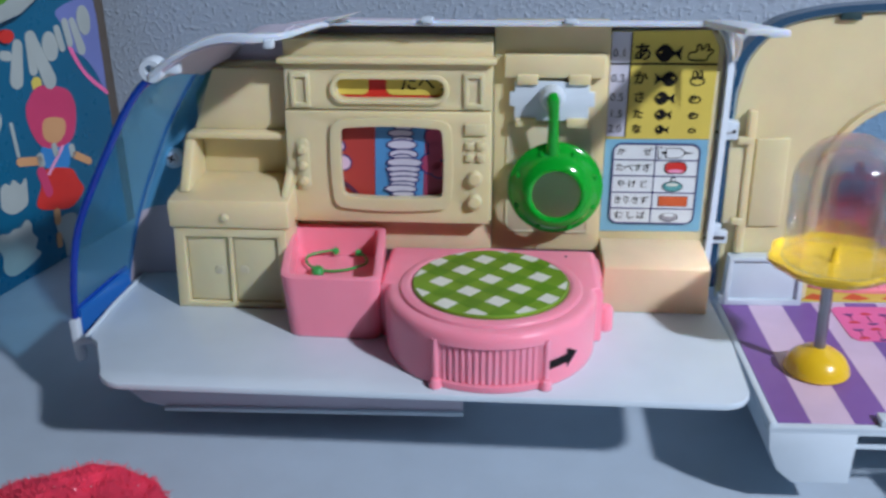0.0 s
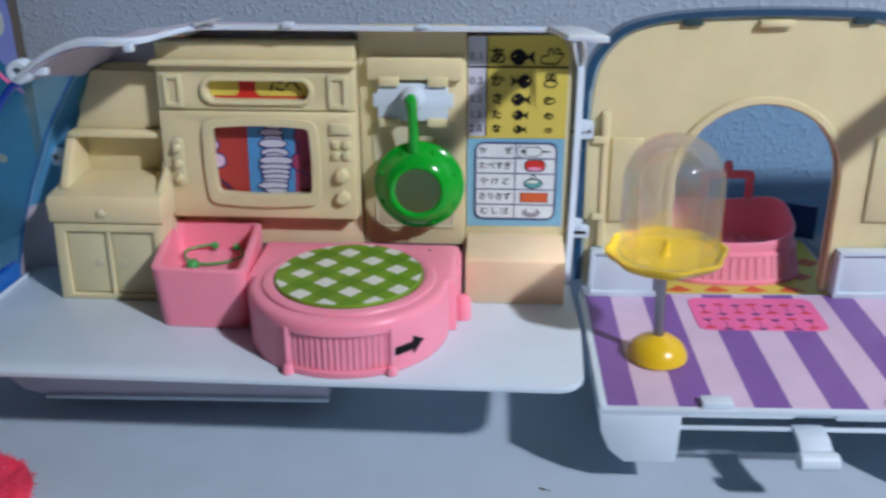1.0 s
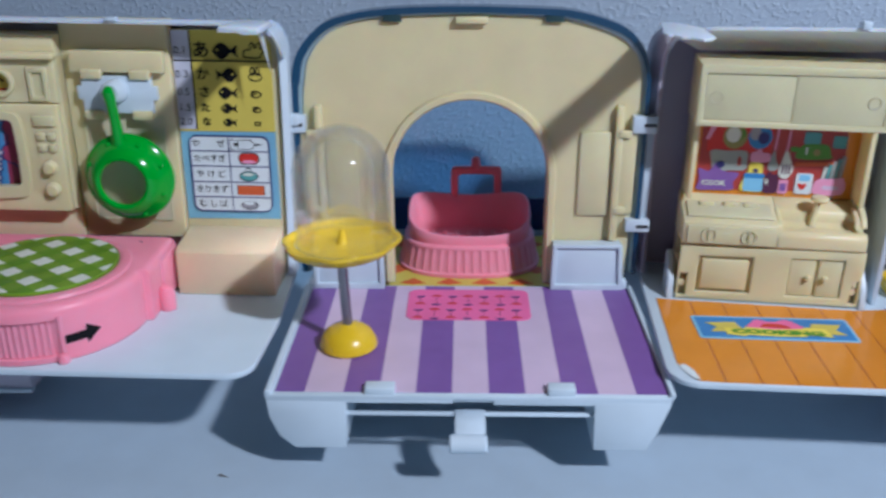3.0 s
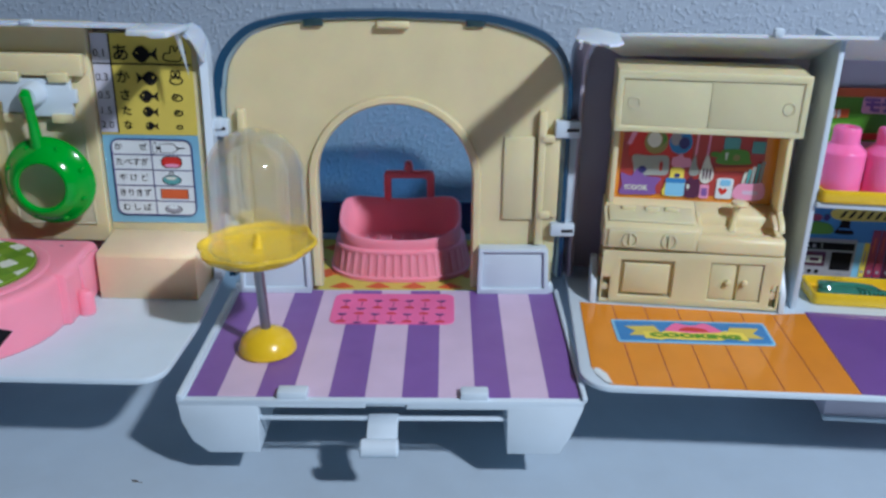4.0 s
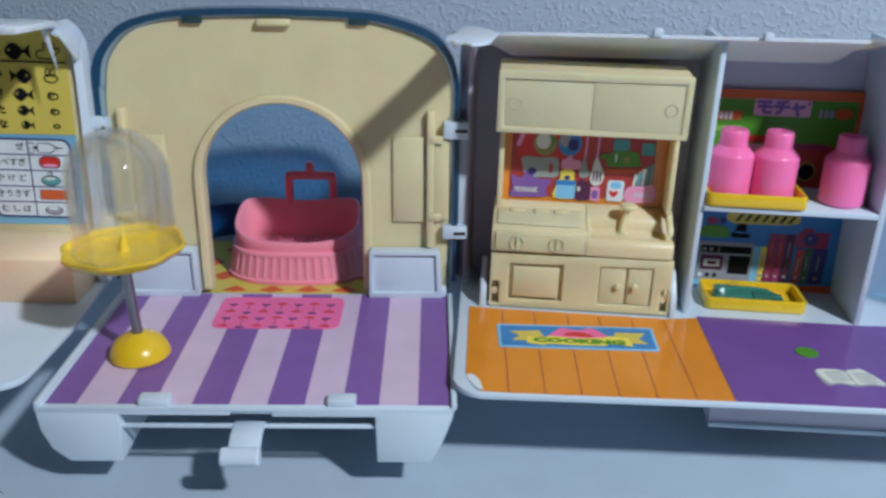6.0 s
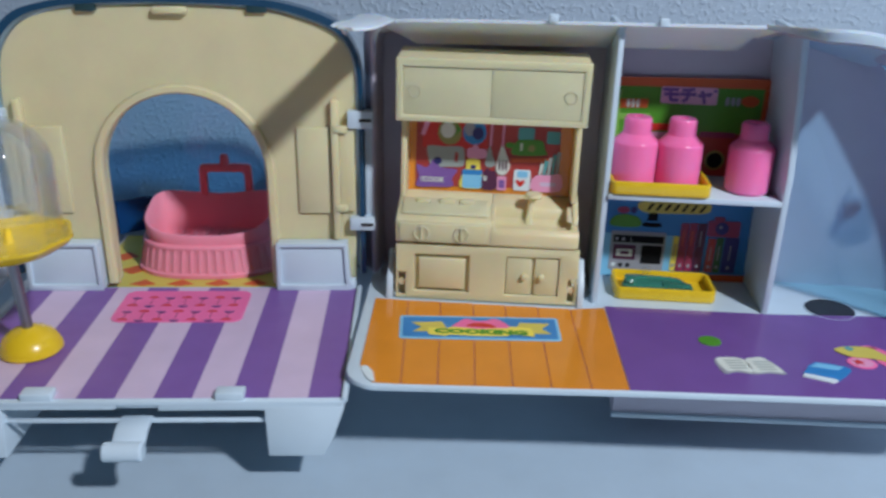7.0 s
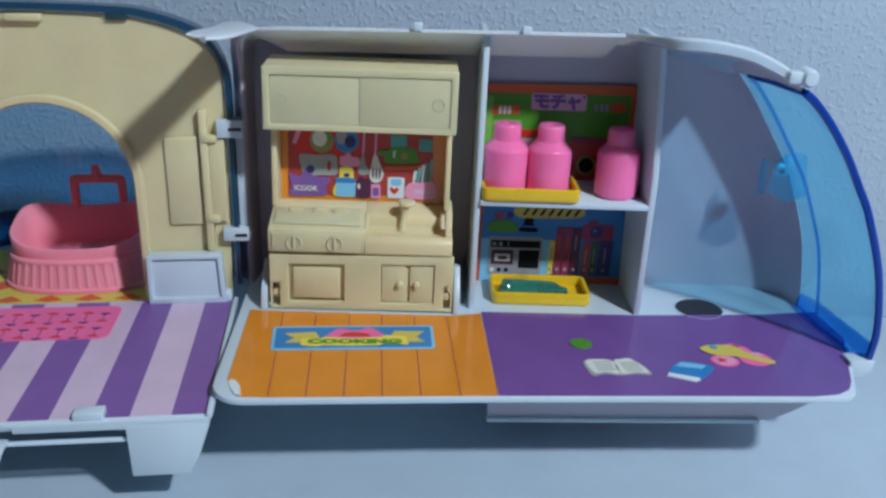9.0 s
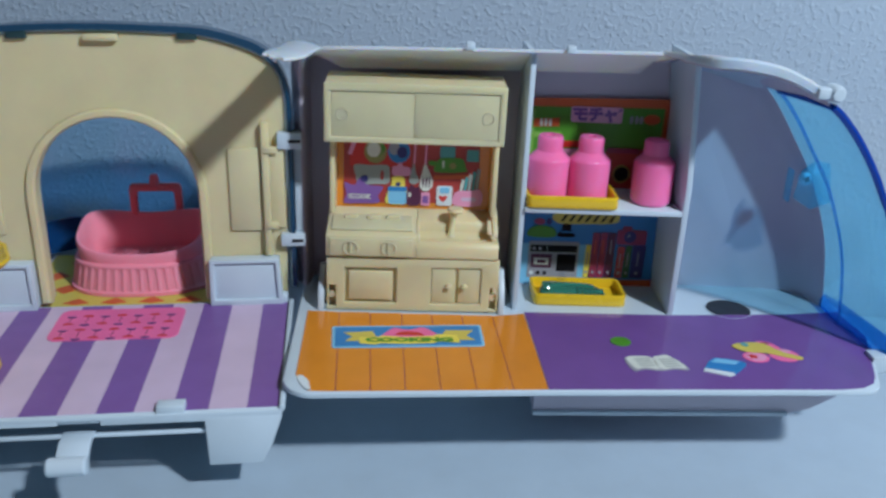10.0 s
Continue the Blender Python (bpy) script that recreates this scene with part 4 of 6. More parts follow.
blob_print("picture_shape", [(62.4, 93), (68, 96.4), (82, 92), (81, 83), (72, 78.4), (62, 83.7)], PAPER_TAN, 0.5)
blob_print("picture_shape", [(58, 79), (70, 76), (84, 75.6), (82, 66), (79, 60), (68, 62), (57.4, 67)], PAPER_BLUE, 0.3)
for a, b, w, mt in (((37.5, 75.6), (54, 71.6), 2.8, PAPER_TAN), ((87, 66), (99.6, 58), 2.6, PAPER_TAN), ((36.4, 100), (37.2, 80), 1.3, PAPER_TITLE), ((55, 73.4), (55.4, 69.6), 3, PAPER_TITLE), ((84.8, 71.6), (85.2, 67.6), 2.8, PAPER_TITLE), ((76.6, 74.6), (60, 61), 1.2, PAPER_ROSE), ((69, 77), (69.6, 72), 2.4, PAPER_TITLE), ((53.6, 64), (57, 49.6), 3.6, PAPER_CRIMSON), ((60.8, 34), (60, 28), 2.8, PAPER_TAN), ((58.6, 18), (58, 12), 2.4, PAPER_TAN)):
    pill_print("picture_shape", a, b, w, w, mt, 0.55)
blob_print("picture_shape", [(57, 64.4), (80, 58.6), (86, 49), (89.6, 40.4), (76, 33), (60, 36), (45, 43), (51, 54)], PAPER_RED, 0.4)
blob_print("picture_animal", [(16.5, 58), (18, 64), (22.6, 66.4), (26, 64), (29.4, 66.6), (34.4, 61.8), (39.6, 64.8), (39, 57), (36.4, 48), (24.6, 45.6), (16.3, 51)], PAPER_TITLE)
blob_print("picture_animal", [(10.4, 36.8), (17, 35), (21.9, 36.4), (28, 35.4), (32.8, 38.6), (36.6, 35), (36, 29), (39.4, 23.3), (36.4, 18), (40, 12.8), (29.1, 9), (14.5, 7.6), (7.4, 13.4), (9, 23), (6.4, 30)], PAPER_TITLE)
blob_print("picture_animal", [(57.8, 25), (65.7, 29.6), (77, 27.4), (78, 18.4), (70.6, 12), (70, 3), (63, 1.6), (62.6, 12)], PAPER_TITLE)
blob_print("picture_star", [(60, 121), (64, 123.6), (68.4, 121), (67, 116), (61, 115.6)], PAPER_YELLOW, 0.3)
lid = thing("paper_box", BOX, (40, -4, 150), "white and green cardboard box edge above the carton", "carton")
lidb = prism([(-60, 146), (52, 164), (92, 182), (92, 200), (-60, 200)], -9, 4, "xz", r=0.8)
part("box_face", lidb, PAPER_TITLE, lid)
part("green_print", prism([(-60, 156), (40, 172), (60, 182), (60, 199), (-60, 199)], -9.5, -9, "xz"), PAPER_GREEN, lid)
part("red_dot", prism(oval(44, 152, 6, 4, 16), -3, -1, "xz"), PAPER_RED, lid)
random.seed(8)
plush = thing("plush_cloth", PLAIN, (-148, 236, 0), "glittery red fuzzy plush cloth lying on the table", "cloth")
pb = bmesh.new()
bmesh.ops.create_icosphere(pb, subdivisions=5, radius=1)
for v in pb.verts:
    p = v.co.copy()
    a = math.atan2(p.y, p.x)
    lump = 1 + 0.12 * noise.noise(p * 2.2) + 0.05 * noise.noise(p * 6)
    v.co = Vector((-148 + p.x * 43 * lump, 234 + p.y * 43 * lump, max(0.2, 8 + p.z * 11 * lump + 2.0 * noise.noise(p * 7))))
    v.co.y -= 0.24 * max(0, -138 - v.co.x)
spots = [(f.calc_center_median(), f.normal.copy()) for f in pb.faces if f.normal.z > -0.2]
part("cloth_body", pb, PLUSH, plush)
fz = bmesh.new()
for k in range(5200):
    c, nrm = random.choice(spots)
    c = c + Vector((random.uniform(-1.5, 1.5), random.uniform(-1.5, 1.5), 0))
    d = (nrm + Vector((random.uniform(-1, 1), random.uniform(-1, 1), random.uniform(-0.6, 0.8))) * 0.8).normalized()
    s = d.orthogonal().normalized() * 0.22
    L = random.uniform(1.2, 3.4)
    fz.faces.new([fz.verts.new(c - s), fz.verts.new(c + s), fz.verts.new(c + d * L)])
tagged(part("fuzz", fz, PLUSH, plush, "short red glitter fibres"), kind="stuff")
gl = bmesh.new()
for k in range(110):
    c, nrm = random.choice(spots)
    side_ = Vector((random.uniform(-1, 1), random.uniform(-1, 1), random.uniform(-1, 1))).normalized() * random.uniform(0.2, 0.45)
    up_ = side_.orthogonal().normalized() * side_.length
    c = c + nrm * 1.2
    gl.faces.new([gl.verts.new(c + q) for q in (side_, up_, -side_, -up_)])
tagged(part("glitter", gl, GLITTER, plush, "silver glitter flakes"), kind="stuff")

crumb = thing("table_crumb", PLAIN, (106, 280, 0), "tiny dark crumb on the white tabletop", "crumb")
part("crumb_body", join(tube([(103.6, 280.8, 0.3), (105, 280.2, 0.5), (106.4, 280.3, 0.3)], [0.3, 0.5, 0.25], 8), tube([(106.2, 280.2, 0.2), (108.6, 279.4, 0.2)], [0.2, 0.12], 6)), BROWN, crumb)

# ---- middle section of the toy camper ----
F = FRAME_MID
mid = thing("toy_camper_floor", F, (210, 338, 16), "white plastic toy camper base with striped floor print", "toy camper")
part("base_side", prism([(125.4, 40), (126.2, 32), (130, 22.7), (136.5, 16.8), (158.4, 16.8), (159.2, 40)], 283, 391, "xz", r=0.6), WHITE, mid)
part("base_side", prism([(263, 40), (263.6, 16.8), (286, 16.8), (290.6, 26), (294.6, 38), (294.8, 40)], 283, 391, "xz", r=0.6), WHITE, mid)
part("floor_slab", box(125, 295.4, 283, 393, 41, 43, 0.5), WHITE, mid)
part("front_edge", box(125.4, 204, 283.2, 286, 39.2, 42, 0.4), WHITE, mid)
part("front_edge", box(221, 295, 283.2, 286, 38.6, 42, 0.4), WHITE, mid)
part("edge_inset", box(204.2, 220.4, 283.9, 286, 39.6, 42, 0.3), WHITE, mid)
part("edge_rib", join(box(125, 128, 283, 391, 42, 45, 0.8), box(294, 296.4, 283, 391, 42, 45, 0.8)), WHITE, mid)
for x0, x1 in ((167, 179.6), (243.6, 255.2)):
    part("front_tab", box(x0, x1, 283.5, 290, 42.5, 46.2, 0.7), WHITE, mid)
part("rail", box(158, 264, 285, 287, 31.8, 33.4, 0.5), WHITE, mid)
# Added rear panel, run down to the tabletop to block light under the base.
part("rail", box(158, 264, 389, 391, 0, 38, 0.3), WHITE_SHADED, mid)
clip = part("door_clip", prism([(288, 31.4), (288, 33.8), (283, 34.5), (278, 33.8), (274, 31.8), (270, 29.6), (270, 27.2), (275, 29.2), (279, 31.4), (283, 32.2)], 204.8, 217.6, "yz", r=0.6), WHITE, mid, "white catch hanging from the front rail")
part("clip_roll", tube([(202.6, 268.8, 29.4), (203.3, 268.8, 29.4), (217.5, 268.8, 29.4), (218.2, 268.8, 29.4)], (3.2, 3.9, 3.9, 3.2), 24), WHITE, clip)
bounds = (129, 141.6, 158, 173, 188.4, 203.6, 219, 234.3, 249.7, 264.6, 280.5, 293.4)
for i, (x0, x1) in enumerate(zip(bounds, bounds[1:])):
    part("floor_stripe", prism([(x0, 285.6), (x1, 285.6), (x1, 391), (x0, 391)], 43, 43.35, "xy"), PAPER_PURPLE if i % 2 == 0 else PAPER_LILAC, mid)
part("floor_gap", box(293.3, 294.3, 286, 390, 42.8, 43.5, 0), SLOT_SHADE, mid)
rug = thing("printed_bath_mat", F, (211, 369, 43), "pink printed mat with small red and blue motifs", "mat")
part("mat_sheet", prism(rrect(180, 241.6, 352, 386.2, 5), 43.35, 43.75, "xy"), PAPER_PINK, rug)
for c in range(7):
    for r in range(2):
        x, y = 186.4 + c * 8.1 - 0.6 * r, 373.4 - 15.4 * r
        up_side = 1 if c % 2 == 0 else -1
        part("motif", prism(oval(x, y + up_side * 4.6, 2.2, 1.5, 12, 180, 360), 43.75, 43.95, "xy"), PAPER_NAVY, rug)
        part("motif", prism(oval(x, y - up_side * 4.4, 2.5, 1.8, 12, 0, 180), 43.75, 43.95, "xy"), PAPER_RED, rug)
        part("motif_stem", prism([(x - 0.2, y - 3.4), (x + 0.2, y - 3.4), (x + 0.2, y + 3.4), (x - 0.2, y + 3.4)], 43.75, 43.9, "xy"), PAPER_MAROON, rug)

gate = thing("toy_arch_wall", F, (210, 397, 43), "cream toy end wall with arched doorway and blue rim", "toy wall")
out = [(128, 43.5)] + smooth([(127.6, 100), (128.4, 138), (129.7, 151), (132.6, 162.6), (141.6, 173.4), (154.5, 179), (172.7, 181.4), (206, 182.4), (244, 181.4), (262.4, 179), (281, 172.8), (290, 165.8), (294.4, 154.5), (295, 137), (294.6, 100)], 5) + [(293, 43.5)]
arch = [(171.6, 44.2)] + [(211 + 39.4 * math.cos(radians(a)), 103 + 39 * math.sin(radians(a))) for a in range(180, -1, -9)] + [(250.4, 44.2)]
arch_out = [(167, 44.2)] + [(211 + 44 * math.cos(radians(a)), 103 + 43.4 * math.sin(radians(a))) for a in range(180, -1, -9)] + [(255, 44.2)]
part("wall_panel", prism([(128, 43)] + out[1:-1] + [(293, 43), (250.4, 43), *reversed(arch[1:-1]), (171.6, 43)], 397, 400.5, "xz"), CREAM, gate)
part("arch_trim", loft([[(u, w, v) for (u, v), (p, q) in zip(arch_out, arch) for _ in (0,)] if w == 397 else [(u, w, v) for u, v in src] for src, w in ((arch_out, 397), ([((a[0] * 0.85 + b[0] * 0.15), (a[1] * 0.85 + b[1] * 0.15)) for a, b in zip(arch_out, arch)], 394.6), ([((a[0] * 0.2 + b[0] * 0.8), (a[1] * 0.2 + b[1] * 0.8)) for a, b in zip(arch_out, arch)], 394.6), (arch, 396), (arch, 404))]), CREAM, gate)
rim_in = smooth([(127.2, 50), (128, 138), (129.3, 151), (132.2, 163), (141.4, 173.9), (154.4, 179.5), (172.7, 181.9), (206, 182.9), (244, 181.9), (262.6, 179.5), (281.4, 173.2), (290.5, 166), (294.9, 154.6), (295.5, 137), (295.1, 50)], 6)
rim_out = smooth([(122.8, 50), (122.6, 138), (123.4, 151), (127.4, 165.6), (138.8, 178), (151.8, 183), (172.3, 186), (206, 187), (244.6, 186), (263, 184.2), (283.6, 177.6), (292.8, 169), (297.4, 157.4), (298.6, 137), (298.4, 50)], 6)
rim_mid = [(a[0] * 0.74 + b[0] * 0.26, a[1] * 0.74 + b[1] * 0.26) for a, b in zip(rim_in, rim_out)]
part("window_rim", loft([[(u, 394.4, v) for u, v in rim_mid], [(u, 394.0, v) for u, v in rim_out], [(u, 404, v) for u, v in rim_out], [(u, 404, v) for u, v in rim_mid], [(u, 394.4, v) for u, v in rim_mid]]), TEAL_RIM, gate, "dark translucent blue window rim")
part("rim_bevel", loft([[(u, 396.6, v) for u, v in rim_in], [(u, 394.6, v) for u, v in rim_mid], [(u, 404, v) for u, v in rim_mid], [(u, 404, v) for u, v in rim_in], [(u, 396.6, v) for u, v in rim_in]]), TEAL_PALE, gate, "paler bevel inside the blue rim")
for x in (173.4, 250.8):
    part("rim_clip", box(x - 4.6, x + 4.6, 394.6, 398, 179.6, 183.2, 0.5), TEAL_CLIP, gate)
part("top_tab", box(203.6, 219.2, 393, 398, 178.9, 182.2, 0.9), CREAM, gate)
for s in (1, -1):
    def mx(x):
        return x if s == 1 else 420.5 - x
    def bx(xa, xb, *rest):
        return box(min(mx(xa), mx(xb)), max(mx(xa), mx(xb)), *rest)
    part("raised_panel", bx(266, 281.4, 395.2, 398, 82.2, 126, 0.7), CREAM, gate)
    part("raised_strip", bx(283, 286.6, 392.6, 398, 69, 139.5, 0.7), CREAM, gate)
    part("side_block", bx(286.6, 294, 394, 398, 84, 125.5, 0.6), CREAM, gate)
    part("strip_notch", join(bx(284.5, 291, 391.8, 395, 124, 127.4, 0.4), bx(284.5, 290, 391.8, 395, 84, 87.4, 0.4)), CREAM, gate)
    vent = part("white_panel", prism([(mx(253.8), 43.4), (mx(291), 43.4), (mx(289.6), 68.4), (mx(254.4), 68.4)], 389, 396, "xz", r=0.6), WHITE, gate, "white framed lower panel")
    part("panel_frame", prism([(mx(253.6), 43.3), (mx(291.2), 43.3), (mx(289.8), 68.8), (mx(254.2), 68.8)], 387.4, 389.4, "xz", [[(mx(256), 46.4), (mx(288.6), 46.4), (mx(287.6), 66.8), (mx(256.4), 66.8)]], r=0.4), WHITE, vent)
    part("panel_foot", bx(289.5, 293.5, 388, 394, 43.2, 48.5, 1.2), WHITE, gate)
    for z, h in ((77.4, 3.3), (130.4, 4.3)):
        part("hinge", bx(291, 303.4, 392, 399, z - h, z + h, 0.8), WHITE, gate)
        part("hinge_slot", bx(296.6 if s == 1 else 292.4, 302.6, 391.6, 393, z - 0.9, z + 0.7, 0.2), SLOT_SHADE, gate)
    part("hinge_post", bx(298.8, 302.8, 397, 402, 80.4, 126.4, 0.6), WHITE, gate)

porch = thing("toy_porch", F, (210, 430, 16), "yellow and red printed porch sheet behind the arch", "toy floor")
part("porch_block", box(150, 268, 401, 478, 16, 38.5, 1), WHITE_SHADED, porch)
part("porch_sheet", box(152, 266, 402, 476, 38.5, 38.9, 0), PAPER_YELLOW, porch)
for i in range(6):
    for j in range(4):
        x, y = 161 + i * 19.6 + (9.8 if j % 2 else 0), 405 + j * 19
        if x < 262:
            part("porch_print", prism([(x - 7, y), (x, y - 6 if j else y - 2), (x + 7, y), (x, y + 6)], 38.9, 39.1, "xy"), PAPER_RUST, porch)

basket = thing("toy_basket", F, (209, 443, 39), "pink plastic toy basket with fluted base and red handle", "toy basket")
BX, BY = 211.4, 440.6


def pill(rx, ry, z, e=2.6, n=56, cx=BX, cy=BY):
    pts = []
    for i in range(n):
        a = 2 * math.pi * i / n
        c, s = math.cos(a), math.sin(a)
        pts.append((cx + rx * math.copysign(abs(c) ** (2 / e), c), cy + ry * math.copysign(abs(s) ** (2 / e), s), z))
    return pts


def rim(rx, ry, dz):
    """The basket's dipping rim: high at the ends, low along the front."""
    out_ = []
    for x, y, z in pill(rx, ry, 0, 3.2):
        s, c = (y - BY) / ry, (x - BX) / rx
        out_.append((x, y, (65.4 - 3.8 * max(0, -s) + 4.2 * max(0, s) + 4.6 * c * c * (1 + 0.4 * s)) + dz))
    return out_


part("fluted_base", loft([pill(40, 29.6, 39), pill(40.2, 29.8, 41), pill(38.8, 28.4, 41.8), pill(36.4, 26.2, 53.8), pill(37.2, 27, 54.2), pill(36.8, 26.6, 55.8), pill(34.4, 24.6, 56.6)], 0, True), PINK_SOFT, basket)
def evenly(pts, n):
    """n points at even steps along a closed outline."""
    ring_ = [Vector(p) for p in pts + pts[:1]]
    steps = [(b - a).length for a, b in zip(ring_, ring_[1:])]
    out_ = []
    for k in range(n):
        d = sum(steps) * k / n
        i_ = 0
        while d > steps[i_]:
            d -= steps[i_]
            i_ += 1
        out_.append(tuple(ring_[i_].lerp(ring_[i_ + 1], d / steps[i_])))
    return out_


for lo, hi in zip(evenly(pill(37.7, 27.3, 41, n=200), 46), evenly(pill(35.4, 25.2, 54, n=200), 46)):
    part("flute", tube([lo, hi], 1.75, 10), PINK_SOFT, basket)
part("basket_wall", loft([pill(34.6, 24.8, 56), pill(34.4, 24.6, 58, 3), rim(34.6, 24.8, -0.8), rim(34.2, 24.4, 0), rim(33.2, 23.4, 0), rim(32.8, 23, -0.8), pill(30.4, 21, 50, 3), pill(29, 20, 49.2, 3), pill(2, 2, 49.2)], 0, True), PINK_SOFT, basket)
for i in range(7):
    x = BX - 21 + 7 * i
    part("floor_rib", box(x - 1.2, x + 1.2, BY - 15, BY + 15, 49, 50.6, 0.5), PINK_SOFT, basket)
part("handle", prism([(200.6, 60), (200.6, 84), (201.2, 86), (203, 87), (228, 87), (229.8, 86), (230.4, 84), (230.4, 60), (226.2, 60), (226, 81), (225, 82.4), (206, 82.4), (205, 81), (204.8, 60)], 463.4, 466.8, "xz", r=0.7), RED_PINK, basket, "coral red arched handle")
part("handle_tip", lathe([(3, 86), (2.7, 89.6), (2, 92.4), (0, 93)], 215.2, 465.2, "z", 12), RED_PINK, basket)

bay = thing("toy_rear_window", F, (210, 450, 39), "clear blue plastic rear window behind the arch", "toy window")
ringpts = smooth([(136, 44), (134, 100), (138, 140), (152, 164), (182, 172), (210, 174), (240, 172), (268, 164), (282, 140), (286, 100), (284, 44)], 4)
rings = []
for yy, sc in ((405, 1.0), (430, 0.97), (455, 0.90), (474, 0.78), (484, 0.60), (488, 0.35), (489, 0.05)):
    rings.append([(210 + (u - 210) * (sc if yy < 470 else 0.5 + 0.5 * sc), yy, 44 + (v - 44) * (sc if yy < 470 else sc)) for u, v in ringpts])
part("window_shell", loft(rings, 1.2), BLUE_PALE, bay)
part("window_band", loft([[(146, 478, 39.5), (160, 487, 39.5), (210, 488.4, 39.5), (260, 487, 39.5), (274, 478, 39.5)], [(146, 478, 60), (160, 487, 60), (210, 488.4, 60), (260, 487, 60), (274, 478, 60)]], 2.4), BLUE_BAND, bay, "thick dark blue lower band")

# cake stand
stand = thing("toy_cake_stand", F, (156, 320, 43.4), "yellow toy cake stand with clear dome cover", "toy cake stand")
part("foot", lathe([(0, 43.5), (12.6, 43.5), (13.4, 44.4), (13.1, 46.4), (11, 50.4), (7.6, 53), (3.6, 54.4), (2.4, 55), (0, 55)], 155.4, 325.6, "z", 40), YELLOW, stand)
part("pole", tube([(155.4, 325.6, 54), (154.2, 324, 89)], 2.3, 16), STEEL, stand, "brushed steel pole")


def scallop(t, r):
    return 1 + (0.032 * math.cos(8 * t) if r > 20 else 0)


TX, TY, DZ = 155, 323.6, -1.6
part("flower_tray", turned(lathe([(r, z + DZ) for r, z in ((0, 89.4), (6, 89), (7, 90.4), (14, 91.6), (20, 93.4), (23.4, 95.6), (25.4, 98), (25.3, 99.2), (24, 99.2), (22.2, 97.6), (20.8, 97.1), (0, 96.8))], TX, TY, "z", 96, scallop), -1.5, "Y", (TX, TY, 95)), YELLOW, stand)
part("tray_pin", lathe([(2.6, 96.8 + DZ), (1.7, 98 + DZ), (1.4, 103 + DZ), (0, 103.4 + DZ)], TX, TY, "z", 16), YELLOW, stand)
dome = [(21.2, 97.4 + DZ), (21.1, 106), (21, 127)] + [(21 * math.cos(radians(a)), 127 + 21 * math.sin(radians(a))) for a in range(8, 91, 8)] + [(0, 148)]
dome += [(max(0, r - 1.1), z - 0.9 if z > 100 else z) for r, z in reversed(dome)]
dome.append(dome[0])
d_ob = part("dome", turned(lathe(dome, TX + 1, TY, "z", 56), 0, "Y", (TX, TY, 97)), DOME, stand, "clear plastic dome cover")
d_ob.visible_shadow = False
part("dome_rim", tube([(TX + 1 + 21.2 * math.cos(a), TY + 21.2 * math.sin(a), 98 + DZ) for a in (2 * math.pi * i / 48 for i in range(48))], 0.6, 6, True), CLEAR, d_ob)

# ---- shelf-side half of the toy camper ----
F = FRAME_RIGHT
half = thing("toy_camper_half", F, (40, -10, 12), "opened white plastic toy camper half with shelves and blue windscreen", "toy camper")
fl = [(-103, 46), (-102, 20), (-99.5, -66)] + [(-86 + 13.5 * math.cos(radians(a)), -69.2 + 13.5 * math.sin(radians(a))) for a in (190, 210, 230, 250, 268)] + [(16, -75.8), (81, -72.6), (150, -69.6)] + \
    [(160 + 12 * math.cos(radians(a)), -57.4 + 12 * math.sin(radians(a))) for a in (285, 305, 325, 345)] + [(189, -14), (187, 46)]
part("floor_flap", prism(fl, 47.2, 50, "xy", r=0.8), WHITE, half)
part("skirt", prism([(16.4, 46.4), (16.4, 17.4), (141, 20), (152, 23), (164, 30), (172, 46.4)], -41, 46, "xz", r=0.8), WHITE_SHADED, half)
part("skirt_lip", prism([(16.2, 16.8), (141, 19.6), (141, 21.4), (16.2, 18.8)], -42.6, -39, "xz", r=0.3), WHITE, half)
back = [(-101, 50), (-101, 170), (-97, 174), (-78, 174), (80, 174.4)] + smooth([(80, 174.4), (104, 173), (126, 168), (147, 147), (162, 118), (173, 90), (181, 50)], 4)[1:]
part("back_wall", prism(back, 45, 48, "xz"), WHITE_SHADED, half)
side = [(-101.8, 158, 27), (-101.4, 167, 23), (-99.6, 174.4, 16), (-95.6, 179.6, 8), (-90, 182, 2), (-82, 183, 0), (-60, 183.6, 0), (0, 184.8, 0), (69.4, 185.9, 0)]
part("roof", loft([[(x, y + f * (47 - y), z - drop_ * min(1, max(0, (x + 104) / 20))) for x, z, y in side] for f, drop_ in ((0, 0), (0.08, 0.4), (0.25, 3), (0.5, 8), (0.75, 13), (1, 17))], 1.4), WHITE_THIN, half)
wing = []
for y, x in ((45, -99), (36, -99.6), (30, -100.2), (28, -100.8), (27.2, -101.8), (27.6, -102.8), (30, -104), (33, -106.4), (38, -108), (46, -108.6)):
    wing.append([(x + 1, y, 51), (x, y, 110), (x, y, 150), (x + 0.2, y - 2, 160), (x + 0.6, y - 6, 168), (x + 2.2, y - 11, 174.2), (x + 5.6, y - 17, 178.4)])
part("side_panel", loft([smooth(row, 3) for row in wing], 0.4), WHITE_SHADED, half)
rl = smooth([(69, 186.4, 0), (72.5, 187.4, -10), (77, 188.8, -24), (82.5, 189.8, -34), (91, 190.2, -38), (100, 189.4, -38.6), (111.6, 187, -38.4), (123.6, 182, -38), (128.5, 178.8, -38)], 5)
